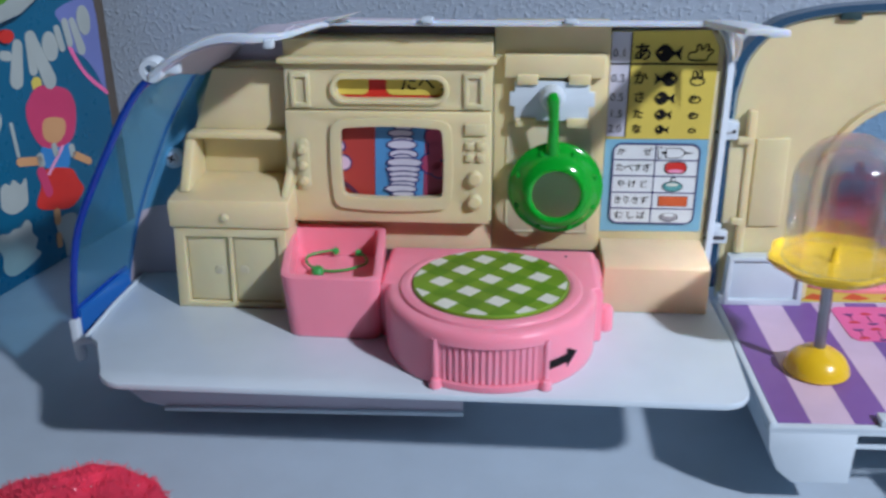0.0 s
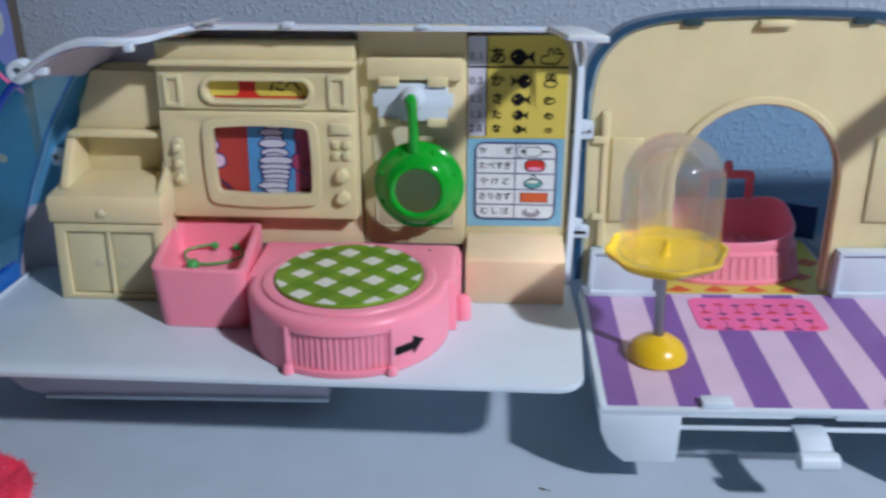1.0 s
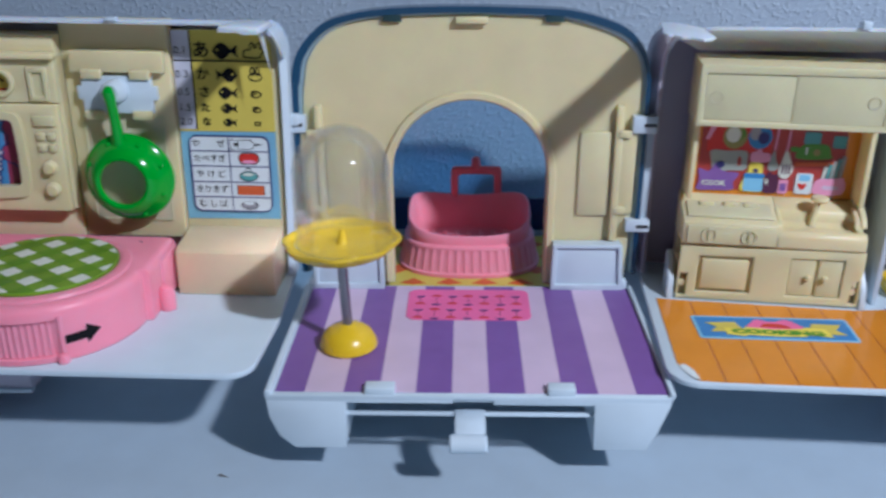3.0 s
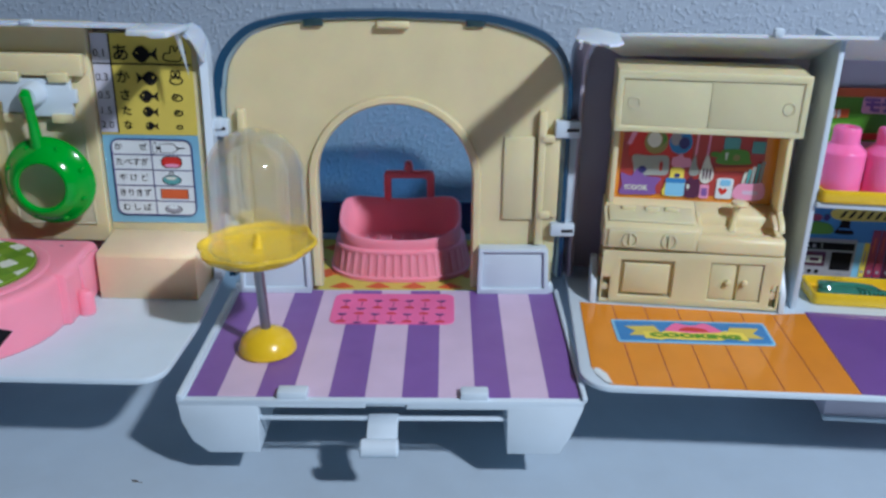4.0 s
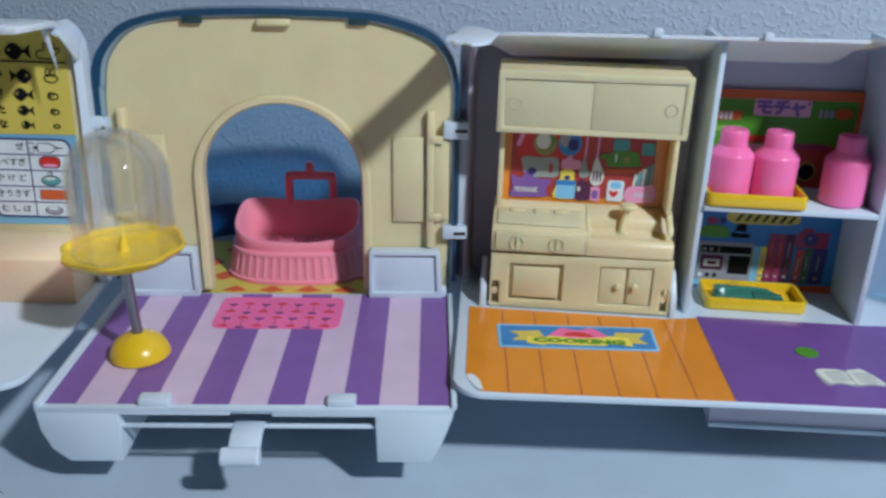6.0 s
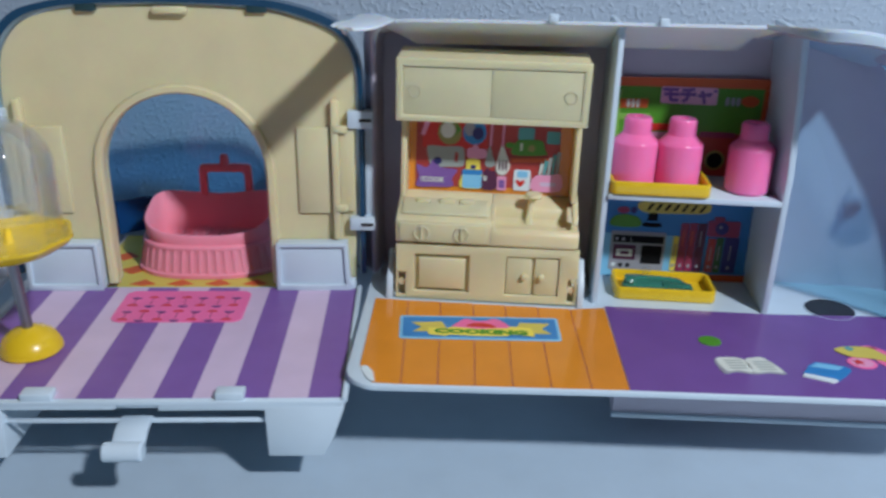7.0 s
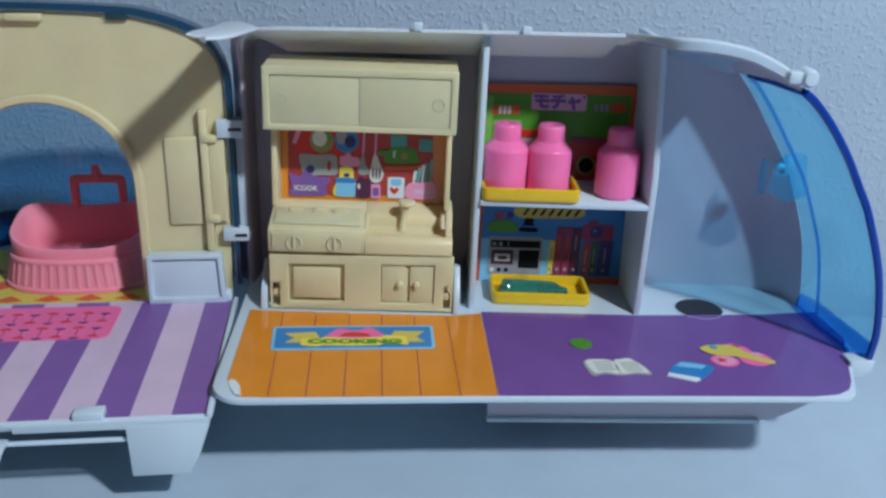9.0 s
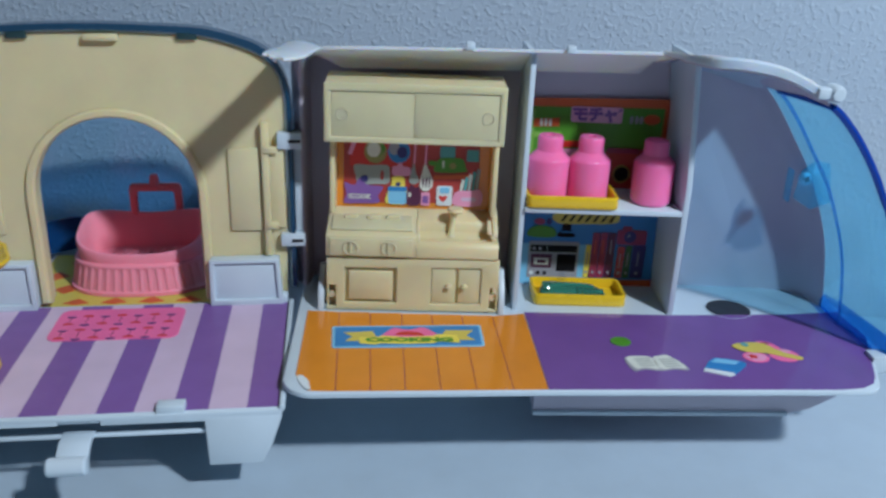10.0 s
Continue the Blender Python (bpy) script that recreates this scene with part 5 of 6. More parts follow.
part("roof_curve", loft([[(x + 2, 47, min(z, 187 - 0.004 * (x - 69) ** 2) - 12) for x, z, y in rl], [(x + 1, 18, min(z, 187.4 - 0.004 * (x - 69) ** 2) - 4) for x, z, y in rl], [(x, y + 1.4, z) for x, z, y in rl], [(x, y, z - 1) for x, z, y in rl], [(x, y, z - min(4.6, 1.6 + 0.2 * (x - 69))) for x, z, y in rl], [(x, y + 1.6, z - min(4.6, 1.6 + 0.2 * (x - 69)) - 0.4) for x, z, y in rl]], 0.8), WHITE_THIN, half)
part("roof_cove", loft([[(x, y + 1.6, z - min(4.6, 1.6 + 0.2 * (x - 69)) - 0.4) for x, z, y in rl if x > 76], [(x + 1, (y + 6) / 2, z - 5.2) for x, z, y in rl if x > 76], [(x + 2, 6, z - 5.4) for x, z, y in rl if x > 76], [(x + 2, 44.8, z - 14) for x, z, y in rl if x > 76]], 0.8), WHITE_SHADED, half)
for x in (-20.6, 26):
    part("roof_peg", box(x - 2, x + 2, -2.5, 2, 184, 187.4, 0.6), WHITE, half)
tab = prism([(-99, 19), (-104, 19), (-106.6, 15), (-107.4, -4), (-110, -26), (-109, -40), (-107, -39), (-105, -48), (-101, -48), (-98, -56), (-94, -52), (-91, -42), (-90, -12), (-88.6, 2), (-92, 9)], 181, 182.2, "xy", r=0.4)
for v in tab.verts:
    v.co.z -= 0.07 * min(0, v.co.y)
part("tab_shard", prism([(-8, 182.2), (-13, 180), (-17, 179.4), (-20, 178), (-23, 180), (-25, 179.6), (-29, 183.4)], -107.4, -106.4, "yz", r=0.3), WHITE_THIN, half)
part("roof_tab", tab, WHITE_THIN, half, "broken white latch tab at the roof edge")
part("peg_ball", join(lathe([(0, -43), (2.6, -42.6), (3.8, -40), (3.8, -34), (0, -34)], 134.4, 177, "y", 20), box(126, 134, -41, -34, 174.4, 179.4, 1.4)), WHITE, half)
outer = smooth([(134.5, 171), (139.6, 167), (148.4, 157.4), (157.5, 144.8), (165, 132), (171.4, 120.6), (181.5, 95), (187, 68), (186.4, 52)], 5)
inner = smooth([(125.5, 170.6), (131, 165.4), (139, 155), (147, 143), (155.5, 130), (162.5, 117), (173, 90), (178, 64), (179.1, 50)], 5)
m = min(len(outer), len(inner))
rows = []
for k in range(5):
    f = k / 4
    rows.append([(outer[i][0] * (1 - f) + inner[i][0] * f + 3 * math.sin(math.pi * f), -38 + 38 * f, outer[i][1] * (1 - f) + inner[i][1] * f) for i in range(m)])
wind = part("windscreen", loft(rows, 1.6), BLUE_GLASS, half, "clear blue plastic windscreen")
part("windscreen_edge", tube([(x, -39, z) for x, z in outer], 1.7, 8), BLUE_EDGE, wind)
rib = part("windscreen_rib", tube([(x, 1, z) for x, z in inner], 0.8, 8), BLUE_DEEP, wind)
rib.visible_shadow = False
part("windscreen_top", tube([(126, 1, 170.4), (130, -18, 171), (134.6, -38, 171)], 1.5, 8), BLUE_EDGE, wind)
part("roof_end", loft([[(122, -37.6, 182.2), (127, -37.6, 179.4), (131, -37.6, 175), (133.6, -37.6, 171.6)], [(118, -20, 181.6), (124, -20, 178.4), (128, -20, 174.4), (130.6, -20, 171.4)], [(112, 0, 181.4), (118.4, 0, 177.6), (123, 0, 173.4), (126, 0, 170.4)], [(110, 21, 180.4), (117, 21, 176), (122, 21, 172.6), (125.6, 21, 169.8)]], 0.6), WHITE_SHADED, half)
part("windscreen_foot", loft([[(186, -38, 50.3), (181, 4, 50.3), (180.4, 22, 50.3)], [(187, -38, 60), (181.3, 4, 60), (180.6, 22, 57)]], 2.6), BLUE_DEEP, wind)
part("corner_foot", prism([(177, 52.5), (188.4, 53), (188, 48), (184, 44), (178, 44)], -42, -33, "xz", r=0.8), WHITE, half)
screw(half, 154.4, 17, 123, boss=False)
jamb = smooth([(110, 180), (118, 175.6), (125.5, 170.6)], 3)[:-1] + inner
part("windscreen_skirt", loft([[(x - 0.02 * (y - 1.8), y, z) for x, z in inner] for y in (-0.6, 10, 20)], 0.3), BLUE_GLASS, wind)
part("pillar", loft([[(x - dx, y, z - 0.1 * dx) for x, z in jamb] for dx, y in ((0.4, 20), (1.2, 27), (3.4, 33), (8, 38.6), (15, 42.4), (26, 44.7), (44, 45.5))], 0.3), WHITE_SHADED, half)
part("windscreen_lug", prism([(148, 114), (150, 128), (156, 134), (164, 132), (168, 112), (158, 108)], 12.6, 13.4, "xz", r=0.3), BLUE_GLASS, wind)
part("screw_bracket", box(147.6, 148.6, 17, 24, 110, 127, 0.3), BLUE_GLASS, wind)
# Dark disc on the uncut floor, painted as the hole's shade.
part("floor_hole", lathe([(0, 50.25), (11.5, 50.25), (11.5, 49)], 125.2, 14, "z", 32), SLOT_SHADE, half, "dark disc standing for a round hole in the floor")
part("hole_lip", turned(tube([(125.2 + 11.9 * math.cos(a), 14 + 11.9 * math.sin(a), 50.2) for a in (2 * math.pi * i / 40 for i in range(40))], 0.22, 6, True), 0), WHITE, half)
part("divider", box(8.6, 11.2, 6, 45, 50, 182.6, 0.5), WHITE, half)
wall = prism([(5, 50), (45, 50), (45, 120), (45, 150), (45, 183.6), (2, 183.6), (2, 150), (3.4, 120)], 91, 94, "yz", r=0.5)
for v in wall.verts:
    v.co.x -= 1.0 + 0.075 * max(0, v.co.z - 118)
part("divider", wall, WHITE, half)
part("shelf", box(11, 91.2, 4, 45, 104.4, 107.2, 0.5), WHITE, half)

fs = thing("floor_print", F, (40, -40, 50), "orange plank and purple printed floor sticker", "sticker")
joints = ((-97, -95), (-80.4, -75.6), (-64.8, -60.7), (-48.9, -45.7), (-33.6, -30.3), (-18.2, -14.7), (-2.6, 1.5), (14.4, 16.9))
for i, ((a, c), (b, d)) in enumerate(zip(joints, joints[1:])):
    g = 0.22
    pts = [(a + g, -2.6), (c + g, -81.2 + 0.062 * (c + 90)), (d - g, -81.2 + 0.062 * (d + 90)), (b - g, -2.2 if b < 10 else 1)]
    if i == 0:
        pts = [(-96.4, -2), (-94.1, -66.9), (-87.2, -80.4), (d - g, -80.4), (b - g, -2.6)]
    part("plank", prism(pts, 50.0, 50.35, "xy"), PAPER_ORANGE, fs)
part("plank_joint", prism([(-96, -3.2), (14.2, -2.6), (16.6, -74.6), (-76, -80), (-87, -79.8), (-94, -66.6)], 49.9, 50.14, "xy"), PAPER_MAROON, fs)
part("curled_corner", turned(prism([(-94.4, -66.4), (-90.6, -68.2), (-87.8, -73), (-86, -80.8), (-88.6, -79.6), (-92.4, -72.6)], 50.6, 50.85, "xy"), -5, "Y", (-87, -74, 50.6)), PAPER_WHITE, fs)
part("purple_field", prism([(14.6, 3), (17, -74.6), (81, -71.6), (150, -68.6), (161, -66.6), (167.6, -62.4), (171.4, -56), (187, -14), (184, 14), (156, 9.2), (124.6, 6.6), (94, 4.2)], 50.0, 50.36, "xy"), PAPER_VIOLET, fs)

mat = thing("printed_kitchen_mat", F, (-46, -27, 50), "blue printed mat lettered with a yellow ribbon", "mat")
part("mat_sheet", prism(soft_corners([(-82.4, -20), (-9.4, -14), (-8.4, -36.4), (-80.6, -42.2)], 1.6), 50.35, 50.7, "xy"), PAPER_SKY, mat)
part("mat_field", prism(soft_corners([(-80.8, -21.4), (-10.6, -15.6), (-9.8, -35.2), (-79.2, -40.6)], 1), 50.7, 50.85, "xy"), PAPER_BLUE, mat)
part("pot_mark", prism(smooth([(-56.6, -30.4), (-55, -24), (-51.8, -20.4), (-47.4, -21.8), (-43, -21.4), (-38.6, -18.9), (-34.4, -22), (-32.4, -28.4)], 3, True), 50.85, 51.0, "xy"), PAPER_PINK, mat)
part("pot_inside", prism(oval(-44.4, -28, 6.8, 4, 18, 0, 180), 51.0, 51.1, "xy"), PAPER_RED, mat)
part("ribbon_tail", prism([(-76.4, -27), (-62.6, -24.6), (-60, -31.4), (-66, -34.8), (-75, -35.6), (-71.6, -31)], 50.9, 51.05, "xy"), PAPER_YELLOW, mat)
part("ribbon_tail", prism([(-27, -21.6), (-13.4, -20.8), (-17, -26.6), (-13, -31), (-22, -31.6), (-29, -27.6)], 50.9, 51.05, "xy"), PAPER_YELLOW, mat)
part("ribbon", prism([(-68.4, -31.4), (-60.4, -31.4), (-58, -29.4), (-46, -30.2), (-33, -28), (-30.6, -26), (-21.6, -26.6), (-20.2, -34.6), (-30, -33.6), (-33, -35.6), (-46, -37), (-58, -37.2), (-60.6, -38.6), (-68, -37.8)], 51.0, 51.15, "xy"), PAPER_LEMON, mat)
part("lettering", turned(letters("COOKING", 5.4, -44.4, -33.2, 51.25, "xy", bold=0.4, stretch=1.62), 3.6, "Z", (-44.4, -33.2, 51)), PAPER_GREEN, mat, "green printed word")

bk = thing("printed_book", F, (70, -50, 50), "open white book printed on the purple floor", "print")
part("page_edge", prism(smooth([(56.6, -45), (58.4, -56.6), (64, -55), (71, -56), (78, -54.4), (85, -54), (79, -42), (70.6, -44.4), (63, -42.4)], 3, True), 50.36, 50.6, "xy"), PAPER_GREY, bk)
part("page", prism(smooth([(57.4, -44.6), (59.8, -54.6), (65, -53.4), (70.8, -54.6), (69.6, -44), (63.6, -42.6)], 3, True), 50.6, 50.75, "xy"), PAPER_CREAM, bk)
part("page", prism(smooth([(70.2, -44), (71.6, -54.4), (78, -53), (84, -53), (78.6, -41.6), (74, -41.8)], 3, True), 50.6, 50.75, "xy"), PAPER_CREAM, bk)
for k in range(4):
    for x in (60.6, 72.6):
        part("text_bar", prism([(x + 0.4 * k, -45.4 - 2.2 * k), (x + 7.6 + 0.4 * k, -44.4 - 2.2 * k), (x + 7.8 + 0.4 * k, -45.2 - 2.2 * k), (x + 0.2 + 0.4 * k, -46.2 - 2.2 * k)], 50.75, 50.85, "xy"), PAPER_MIST, bk)
bb = thing("printed_blue_book", F, (101, -53, 50), "closed blue book printed on the purple floor", "print")
part("cover", prism(smooth([(100, -42.6), (112.4, -45.6), (113, -49.4), (106, -57), (104.4, -57.4), (93, -53.4), (93.6, -51)], 2, True), 50.36, 50.8, "xy"), PAPER_BLUE, bb)
part("page_edge", prism([(92.6, -53), (104.6, -57), (104.8, -58.4), (102.2, -60), (91, -55.6)], 50.4, 50.9, "xy"), PAPER_WHITE, bb)
part("cover_shade", prism([(97, -47), (100.6, -43.4), (111, -45.8), (108, -49)], 50.8, 50.9, "xy"), PAPER_SKY, bb)
solo("printed_green_ball", prism(oval(58.4, -28, 5, 4.6, 28), 50.36, 50.8, "xy"), PAPER_GREEN, F, (58, -29.6, 50.3), "green oval ball printed on the purple floor", "print")
pl = thing("printed_toy_plane", F, (128, -36, 50), "yellow and pink toy plane printed on the purple floor", "print")
part("plane_wheel", prism(oval(121, -40.4, 6.4, 5.2, 24), 50.36, 50.6, "xy"), PAPER_PINK, pl)
part("wheel_ring", prism(oval(121, -40.4, 5, 4, 24), 50.6, 50.66, "xy"), PAPER_ROSE, pl)
part("plane_wheel", prism(oval(135.6, -37.8, 7.4, 6.4, 24), 50.36, 50.6, "xy"), PAPER_PINK, pl)
part("wheel_ring", prism(oval(137.4, -33.6, 3, 1.8, 20), 50.6, 50.66, "xy"), PAPER_ROSE, pl)
part("plane_wing", prism(smooth([(125, -26), (130, -23.8), (135, -27.4), (136.4, -33), (130, -32)], 4, True), 50.36, 50.62, "xy"), PAPER_PINK, pl)
part("wing_stripe", prism([(127.6, -25.4), (131.4, -24.6), (133, -26.8), (129.6, -27.4)], 50.62, 50.7, "xy"), PAPER_MAROON, pl)
part("plane_body", prism(smooth([(112.6, -30.4), (116, -27.2), (122, -25.8), (129, -26.4), (133, -31.4), (137, -36), (143.6, -39.8), (141.6, -42.4), (134, -39.4), (127, -36.4), (118, -35.6)], 4, True), 50.65, 50.9, "xy"), PAPER_YELLOW, pl)
part("plane_star", prism([(119.6 + (3 if i % 2 == 0 else 1.3) * math.cos(radians(90 + 36 * i)), -40.2 + (2.8 if i % 2 == 0 else 1.2) * math.sin(radians(90 + 36 * i))) for i in range(10)], 50.66, 50.8, "xy"), PAPER_RED, pl)
part("plane_nose", prism(smooth([(117.4, -28), (119.6, -26.4), (121.4, -28.4), (119.4, -30.6)], 3, True), 50.9, 51.05, "xy"), PAPER_TEAL, pl)

# cream kitchen unit
kit = thing("toy_kitchen_unit", F, (-44, 12, 50), "cream plastic toy kitchen with sink, stove and wall cabinet", "toy kitchen")
part("wall_cabinet", prism([(0.6, 138.4), (1.2, 166.4), (3, 166.6), (18, 167.4), (26, 167.4), (26, 138.4)], -87.6, -2, "yz", r=0.7), CREAM, kit)
part("cabinet_frame", prism([(-87.8, 138.2), (-2, 138.4), (-1.8, 167), (-87.8, 166.4)], -0.4, 1.4, "xz", [[(-84.8, 141), (-5, 141.2), (-5, 163.2), (-84.8, 162.8)]], r=0.5), CREAM, kit)
for x0, x1, y, hx in ((-84.6, -44.4, 0.6, -79.4), (-45.2, -5.2, 0.2, -10.2)):
    dr = part("sliding_door", box(x0, x1, y, y + 1.4, 141.2, 162.8, 0.3), CREAM, kit)
    part("finger_pull", lathe([(2.2, y + 0.3), (2.4, y - 0.35), (2.9, y - 0.35), (3.1, y + 0.3)], hx, 151.6, "y", 28), CREAM, dr)
part("cheek", prism([(8, 100), (9, 138.6), (26, 138.6), (26, 100)], -86, -83.6, "yz", r=0.4), CREAM, kit)
part("cheek", prism([(8, 100), (9, 138.6), (26, 138.6), (26, 100)], -5.6, -3.2, "yz", r=0.4), CREAM, kit)
part("unit_back", box(-86, -3, 22.6, 30, 52, 139, 0.3), CREAM, kit)


def deep(pts, s_=1.0126):
    """The kitchen print is a little larger than its first drawing."""
    return [(-18.3 + (u + 18.3) * s_, 234.8 + (v - 234.8) * s_) for u, v in pts]


pb_ = part("backsplash_print", print_on([(-84, 96), (-5, 96), (-5, 138.4), (-84, 138.4)], 22.6, lift=-0.4), PAPER_ORANGE, kit, "printed kitchen shelf picture")
part("print_field", print_on(deep([(-79.6, 102.6), (-11, 104.2), (-12, 141), (-79.2, 141)]), 22.1, lift=-0.2), PAPER_BRICK, pb_)
part("print_field", print_on(deep([(-76.4, 122), (-46, 122), (-46, 141), (-76.4, 141)]), 21.9, lift=-0.2), PAPER_RED, pb_)


def mark(name, pts, mat, d=0.0):
    part(name, print_on(deep(pts), 21.7 - d, lift=-0.2), mat, pb_)


mark("spoon_mark", [(-77.4, 128), (-75.6, 127.6), (-71.4, 138), (-74, 138)], PAPER_ROSE)
mark("pan_mark", oval(-63.7, 129.6, 5.6, 6, 22), PAPER_OLIVE)
mark("pan_mark", oval(-64.6, 130.6, 3.4, 3.8, 18), PAPER_CREAM, 0.2)
mark("pan_mark", smooth([(-62.6, 126.6), (-60.4, 130), (-61, 134), (-58.8, 131)], 3, True), PAPER_GREEN, 0.4)
mark("pan_mark", oval(-52, 130, 5.6, 6, 22), PAPER_BLUE)
mark("pan_mark", oval(-54.4, 131.6, 2.6, 3.4, 16), PAPER_GREY, 0.2)
mark("pan_mark", oval(-50.4, 129.6, 2.6, 3, 16), PAPER_NAVY, 0.3)
mark("board_mark", smooth([(-74, 122.6), (-66, 122.6), (-57.6, 122.8), (-56.4, 118), (-57, 113.4), (-64, 112.8), (-71.6, 112.4), (-73.4, 117)], 3, True), PAPER_MIST)
mark("board_mark", oval(-60.2, 117.6, 0.9, 2.6, 12), PAPER_BRICK, 0.2)
mark("bag_mark", smooth([(-79, 113.4), (-74, 112), (-71, 116.4), (-67.6, 112.4), (-59.6, 111.6), (-62, 107), (-61.6, 103.2), (-71, 102.6), (-79, 102.6), (-78, 107.4)], 3, True), PAPER_PURPLE, 0.3)
mark("bag_mark", oval(-69, 115.6, 2, 1.8, 12), PAPER_NAVY, 0.4)
part("lettering", letters("!COOK", 3.5, -72, 104.6, 20.9, "xz", bold=0.12), PAPER_CREAM, pb_, "pale printed word")
mark("jar_mark", smooth([(-58, 103), (-57, 109.6), (-55.4, 113), (-55, 117), (-49.4, 117), (-48.6, 112), (-47, 108), (-47.2, 103)], 3, True), PAPER_LEMON, 0.3)
mark("pot_mark", rrect(-57, -47.8, 102.8, 110, 1.4), PAPER_SKY, 0.5)
mark("pot_lid_mark", rrect(-57.2, -47.6, 109.6, 112, 0.8), PAPER_BLUE, 0.6)
mark("pot_lid_mark", oval(-52, 113.4, 1.4, 1, 10), PAPER_NAVY, 0.6)
mark("cap_mark", smooth([(-55, 118), (-50.6, 117.4), (-46, 118.2), (-46.6, 122), (-49.6, 122.4), (-51, 124.6), (-53, 122.8), (-55, 122)], 3, True), PAPER_ROSE, 0.2)
mark("bottle_mark", smooth([(-48, 103), (-47.6, 109), (-45.6, 113), (-43.4, 111.6), (-41.2, 111.6), (-40.6, 103)], 3, True), PAPER_PLUM, 0.4)
mark("bottle_mark", oval(-46.2, 108, 0.7, 1.4, 10), PAPER_CREAM, 0.5)
mark("jar_mark", rrect(-40.4, -36, 102.4, 109.4, 0.8), PAPER_ROSE, 0.4)
mark("jar_mark", rrect(-39.6, -36.8, 103.6, 107.6, 0.5), PAPER_PURPLE, 0.5)
mark("spatula_mark", [(-44.8, 124), (-43.8, 124), (-43.4, 138), (-44.2, 138)], PAPER_ROSE, 0.1)
mark("spatula_mark", smooth([(-44.4, 124), (-43.2, 119), (-41.4, 115.6), (-43.4, 113.6), (-46.4, 114.4), (-46, 119)], 3, True), PAPER_MIST, 0.2)
mark("spatula_mark", [(-39.2, 123), (-38.2, 123), (-37.8, 138), (-38.6, 138)], PAPER_ROSE, 0.1)
mark("spatula_mark", smooth([(-38.8, 124.4), (-36.6, 120), (-34.6, 114.6), (-36.2, 110.8), (-39, 110), (-41.2, 112.6), (-40.4, 119)], 3, True), PAPER_CREAM, 0.3)
for x in (-39.6, -38, -36.4):
    mark("spatula_mark", oval(x, 114.8, 0.45, 3, 10), PAPER_PLUM, 0.5)
mark("kettle_mark", smooth([(-33.6, 120.2), (-33, 125), (-31, 127.4), (-25, 127.8), (-20, 127), (-18.6, 123), (-18.6, 120.6)], 4, True), PAPER_GREEN, 0.2)
mark("kettle_mark", smooth([(-33, 125.4), (-36, 126), (-37.4, 124.6), (-36, 123.4), (-33, 123.6)], 3, True), PAPER_GREEN, 0.1)
mark("kettle_mark", rrect(-31.6, -24, 127.4, 133.4, 1), PAPER_TEAL, 0.1)
mark("kettle_mark", oval(-25, 123.6, 1.7, 1.7, 14), PAPER_OLIVE, 0.4)
mark("kettle_mark", [(-30.2, 122.4), (-29.4, 122.4), (-29.2, 126), (-30.4, 126)], PAPER_CREAM, 0.4)
mark("box_mark", rrect(-18.2, -12, 126, 132, 0.6), PAPER_TEAL)
mark("shelf_mark", [(-34.4, 116.4), (-14, 117.4), (-14, 119.4), (-34.4, 118.4)], PAPER_RUST, 0.2)
mark("mug_mark", rrect(-32.6, -24.6, 102.6, 113, 1.2), PAPER_WHITE, 0.2)
mark("mug_mark", rrect(-31, -26, 109.2, 112.4, 0.8), PAPER_SKY, 0.4)
mark("heart_mark", smooth([(-31.6, 107.4), (-30.4, 108), (-29.4, 107), (-28.4, 108), (-27.2, 107), (-29.4, 104.6)], 3, True), PAPER_RED, 0.4)
mark("cup_mark", smooth([(-23, 103), (-24.4, 107), (-22, 110.6), (-16, 110.8), (-10.6, 111.4), (-10.4, 103.4)], 3, True), PAPER_ROSE, 0.5)
mark("cup_mark", rrect(-20, -12.6, 105.4, 107.4, 0.8), PAPER_LILAC, 0.6)
for i in range(5):
    mark("pencil_mark", [(-21 + 2 * i, 110), (-19.9 + 2 * i, 110), (-18.6 + 1.9 * i, 116.6 + 1.4 * i), (-20.2 + 1.9 * i, 117 + 1.4 * i)], (PAPER_CREAM, PAPER_TEAL, PAPER_MIST, PAPER_TEAL, PAPER_MIST)[i], 0.3)
part("worktop", prism([(0, 79.8), (-0.8, 81), (-0.6, 90.6), (1.6, 92), (12, 94.8), (18, 97.6), (23, 99), (26, 99), (26, 79.8)], -87.2, -42.4, "yz", r=0.5), CREAM, kit)
part("sink", prism([(0, 79.8), (-0.8, 80.6), (-0.7, 85), (0, 86.8), (1.4, 88.2), (3, 88.6), (4.2, 88.1), (5.4, 87.8), (10.6, 88.9), (12, 90), (12.8, 94.6), (13.8, 95.5), (18, 97.4), (23, 99), (26, 99), (26, 79.8)], -42.3, -1.2, "yz", r=0.35), CREAM, kit)
part("sink_cheek", prism([(0.6, 86), (1.6, 91.6), (12, 95.6), (14, 96), (14, 86)], -42.6, -40.8, "yz", r=0.4), CREAM, kit)
part("stove_panel", box(-85.4, -44, -1.7, 0.6, 80.8, 90, 0.5), CREAM, kit)
for x in (-75, -56.2):
    dl = part("dial", lathe([(3.0, -1.6), (3.1, -2.4), (3.7, -2.4), (3.9, -1.5)], x, 85.2, "y", 28), CREAM, kit)
    part("dial_bar", box(x - 0.5, x + 0.5, -2.7, -1.4, 82, 88.4, 0.2), CREAM, dl)
part("stove_top", prism([(3, 92.6), (15, 96.2), (15, 97.2), (3, 93.6)], -85, -44.4, "yz", r=0.4), CREAM, kit)
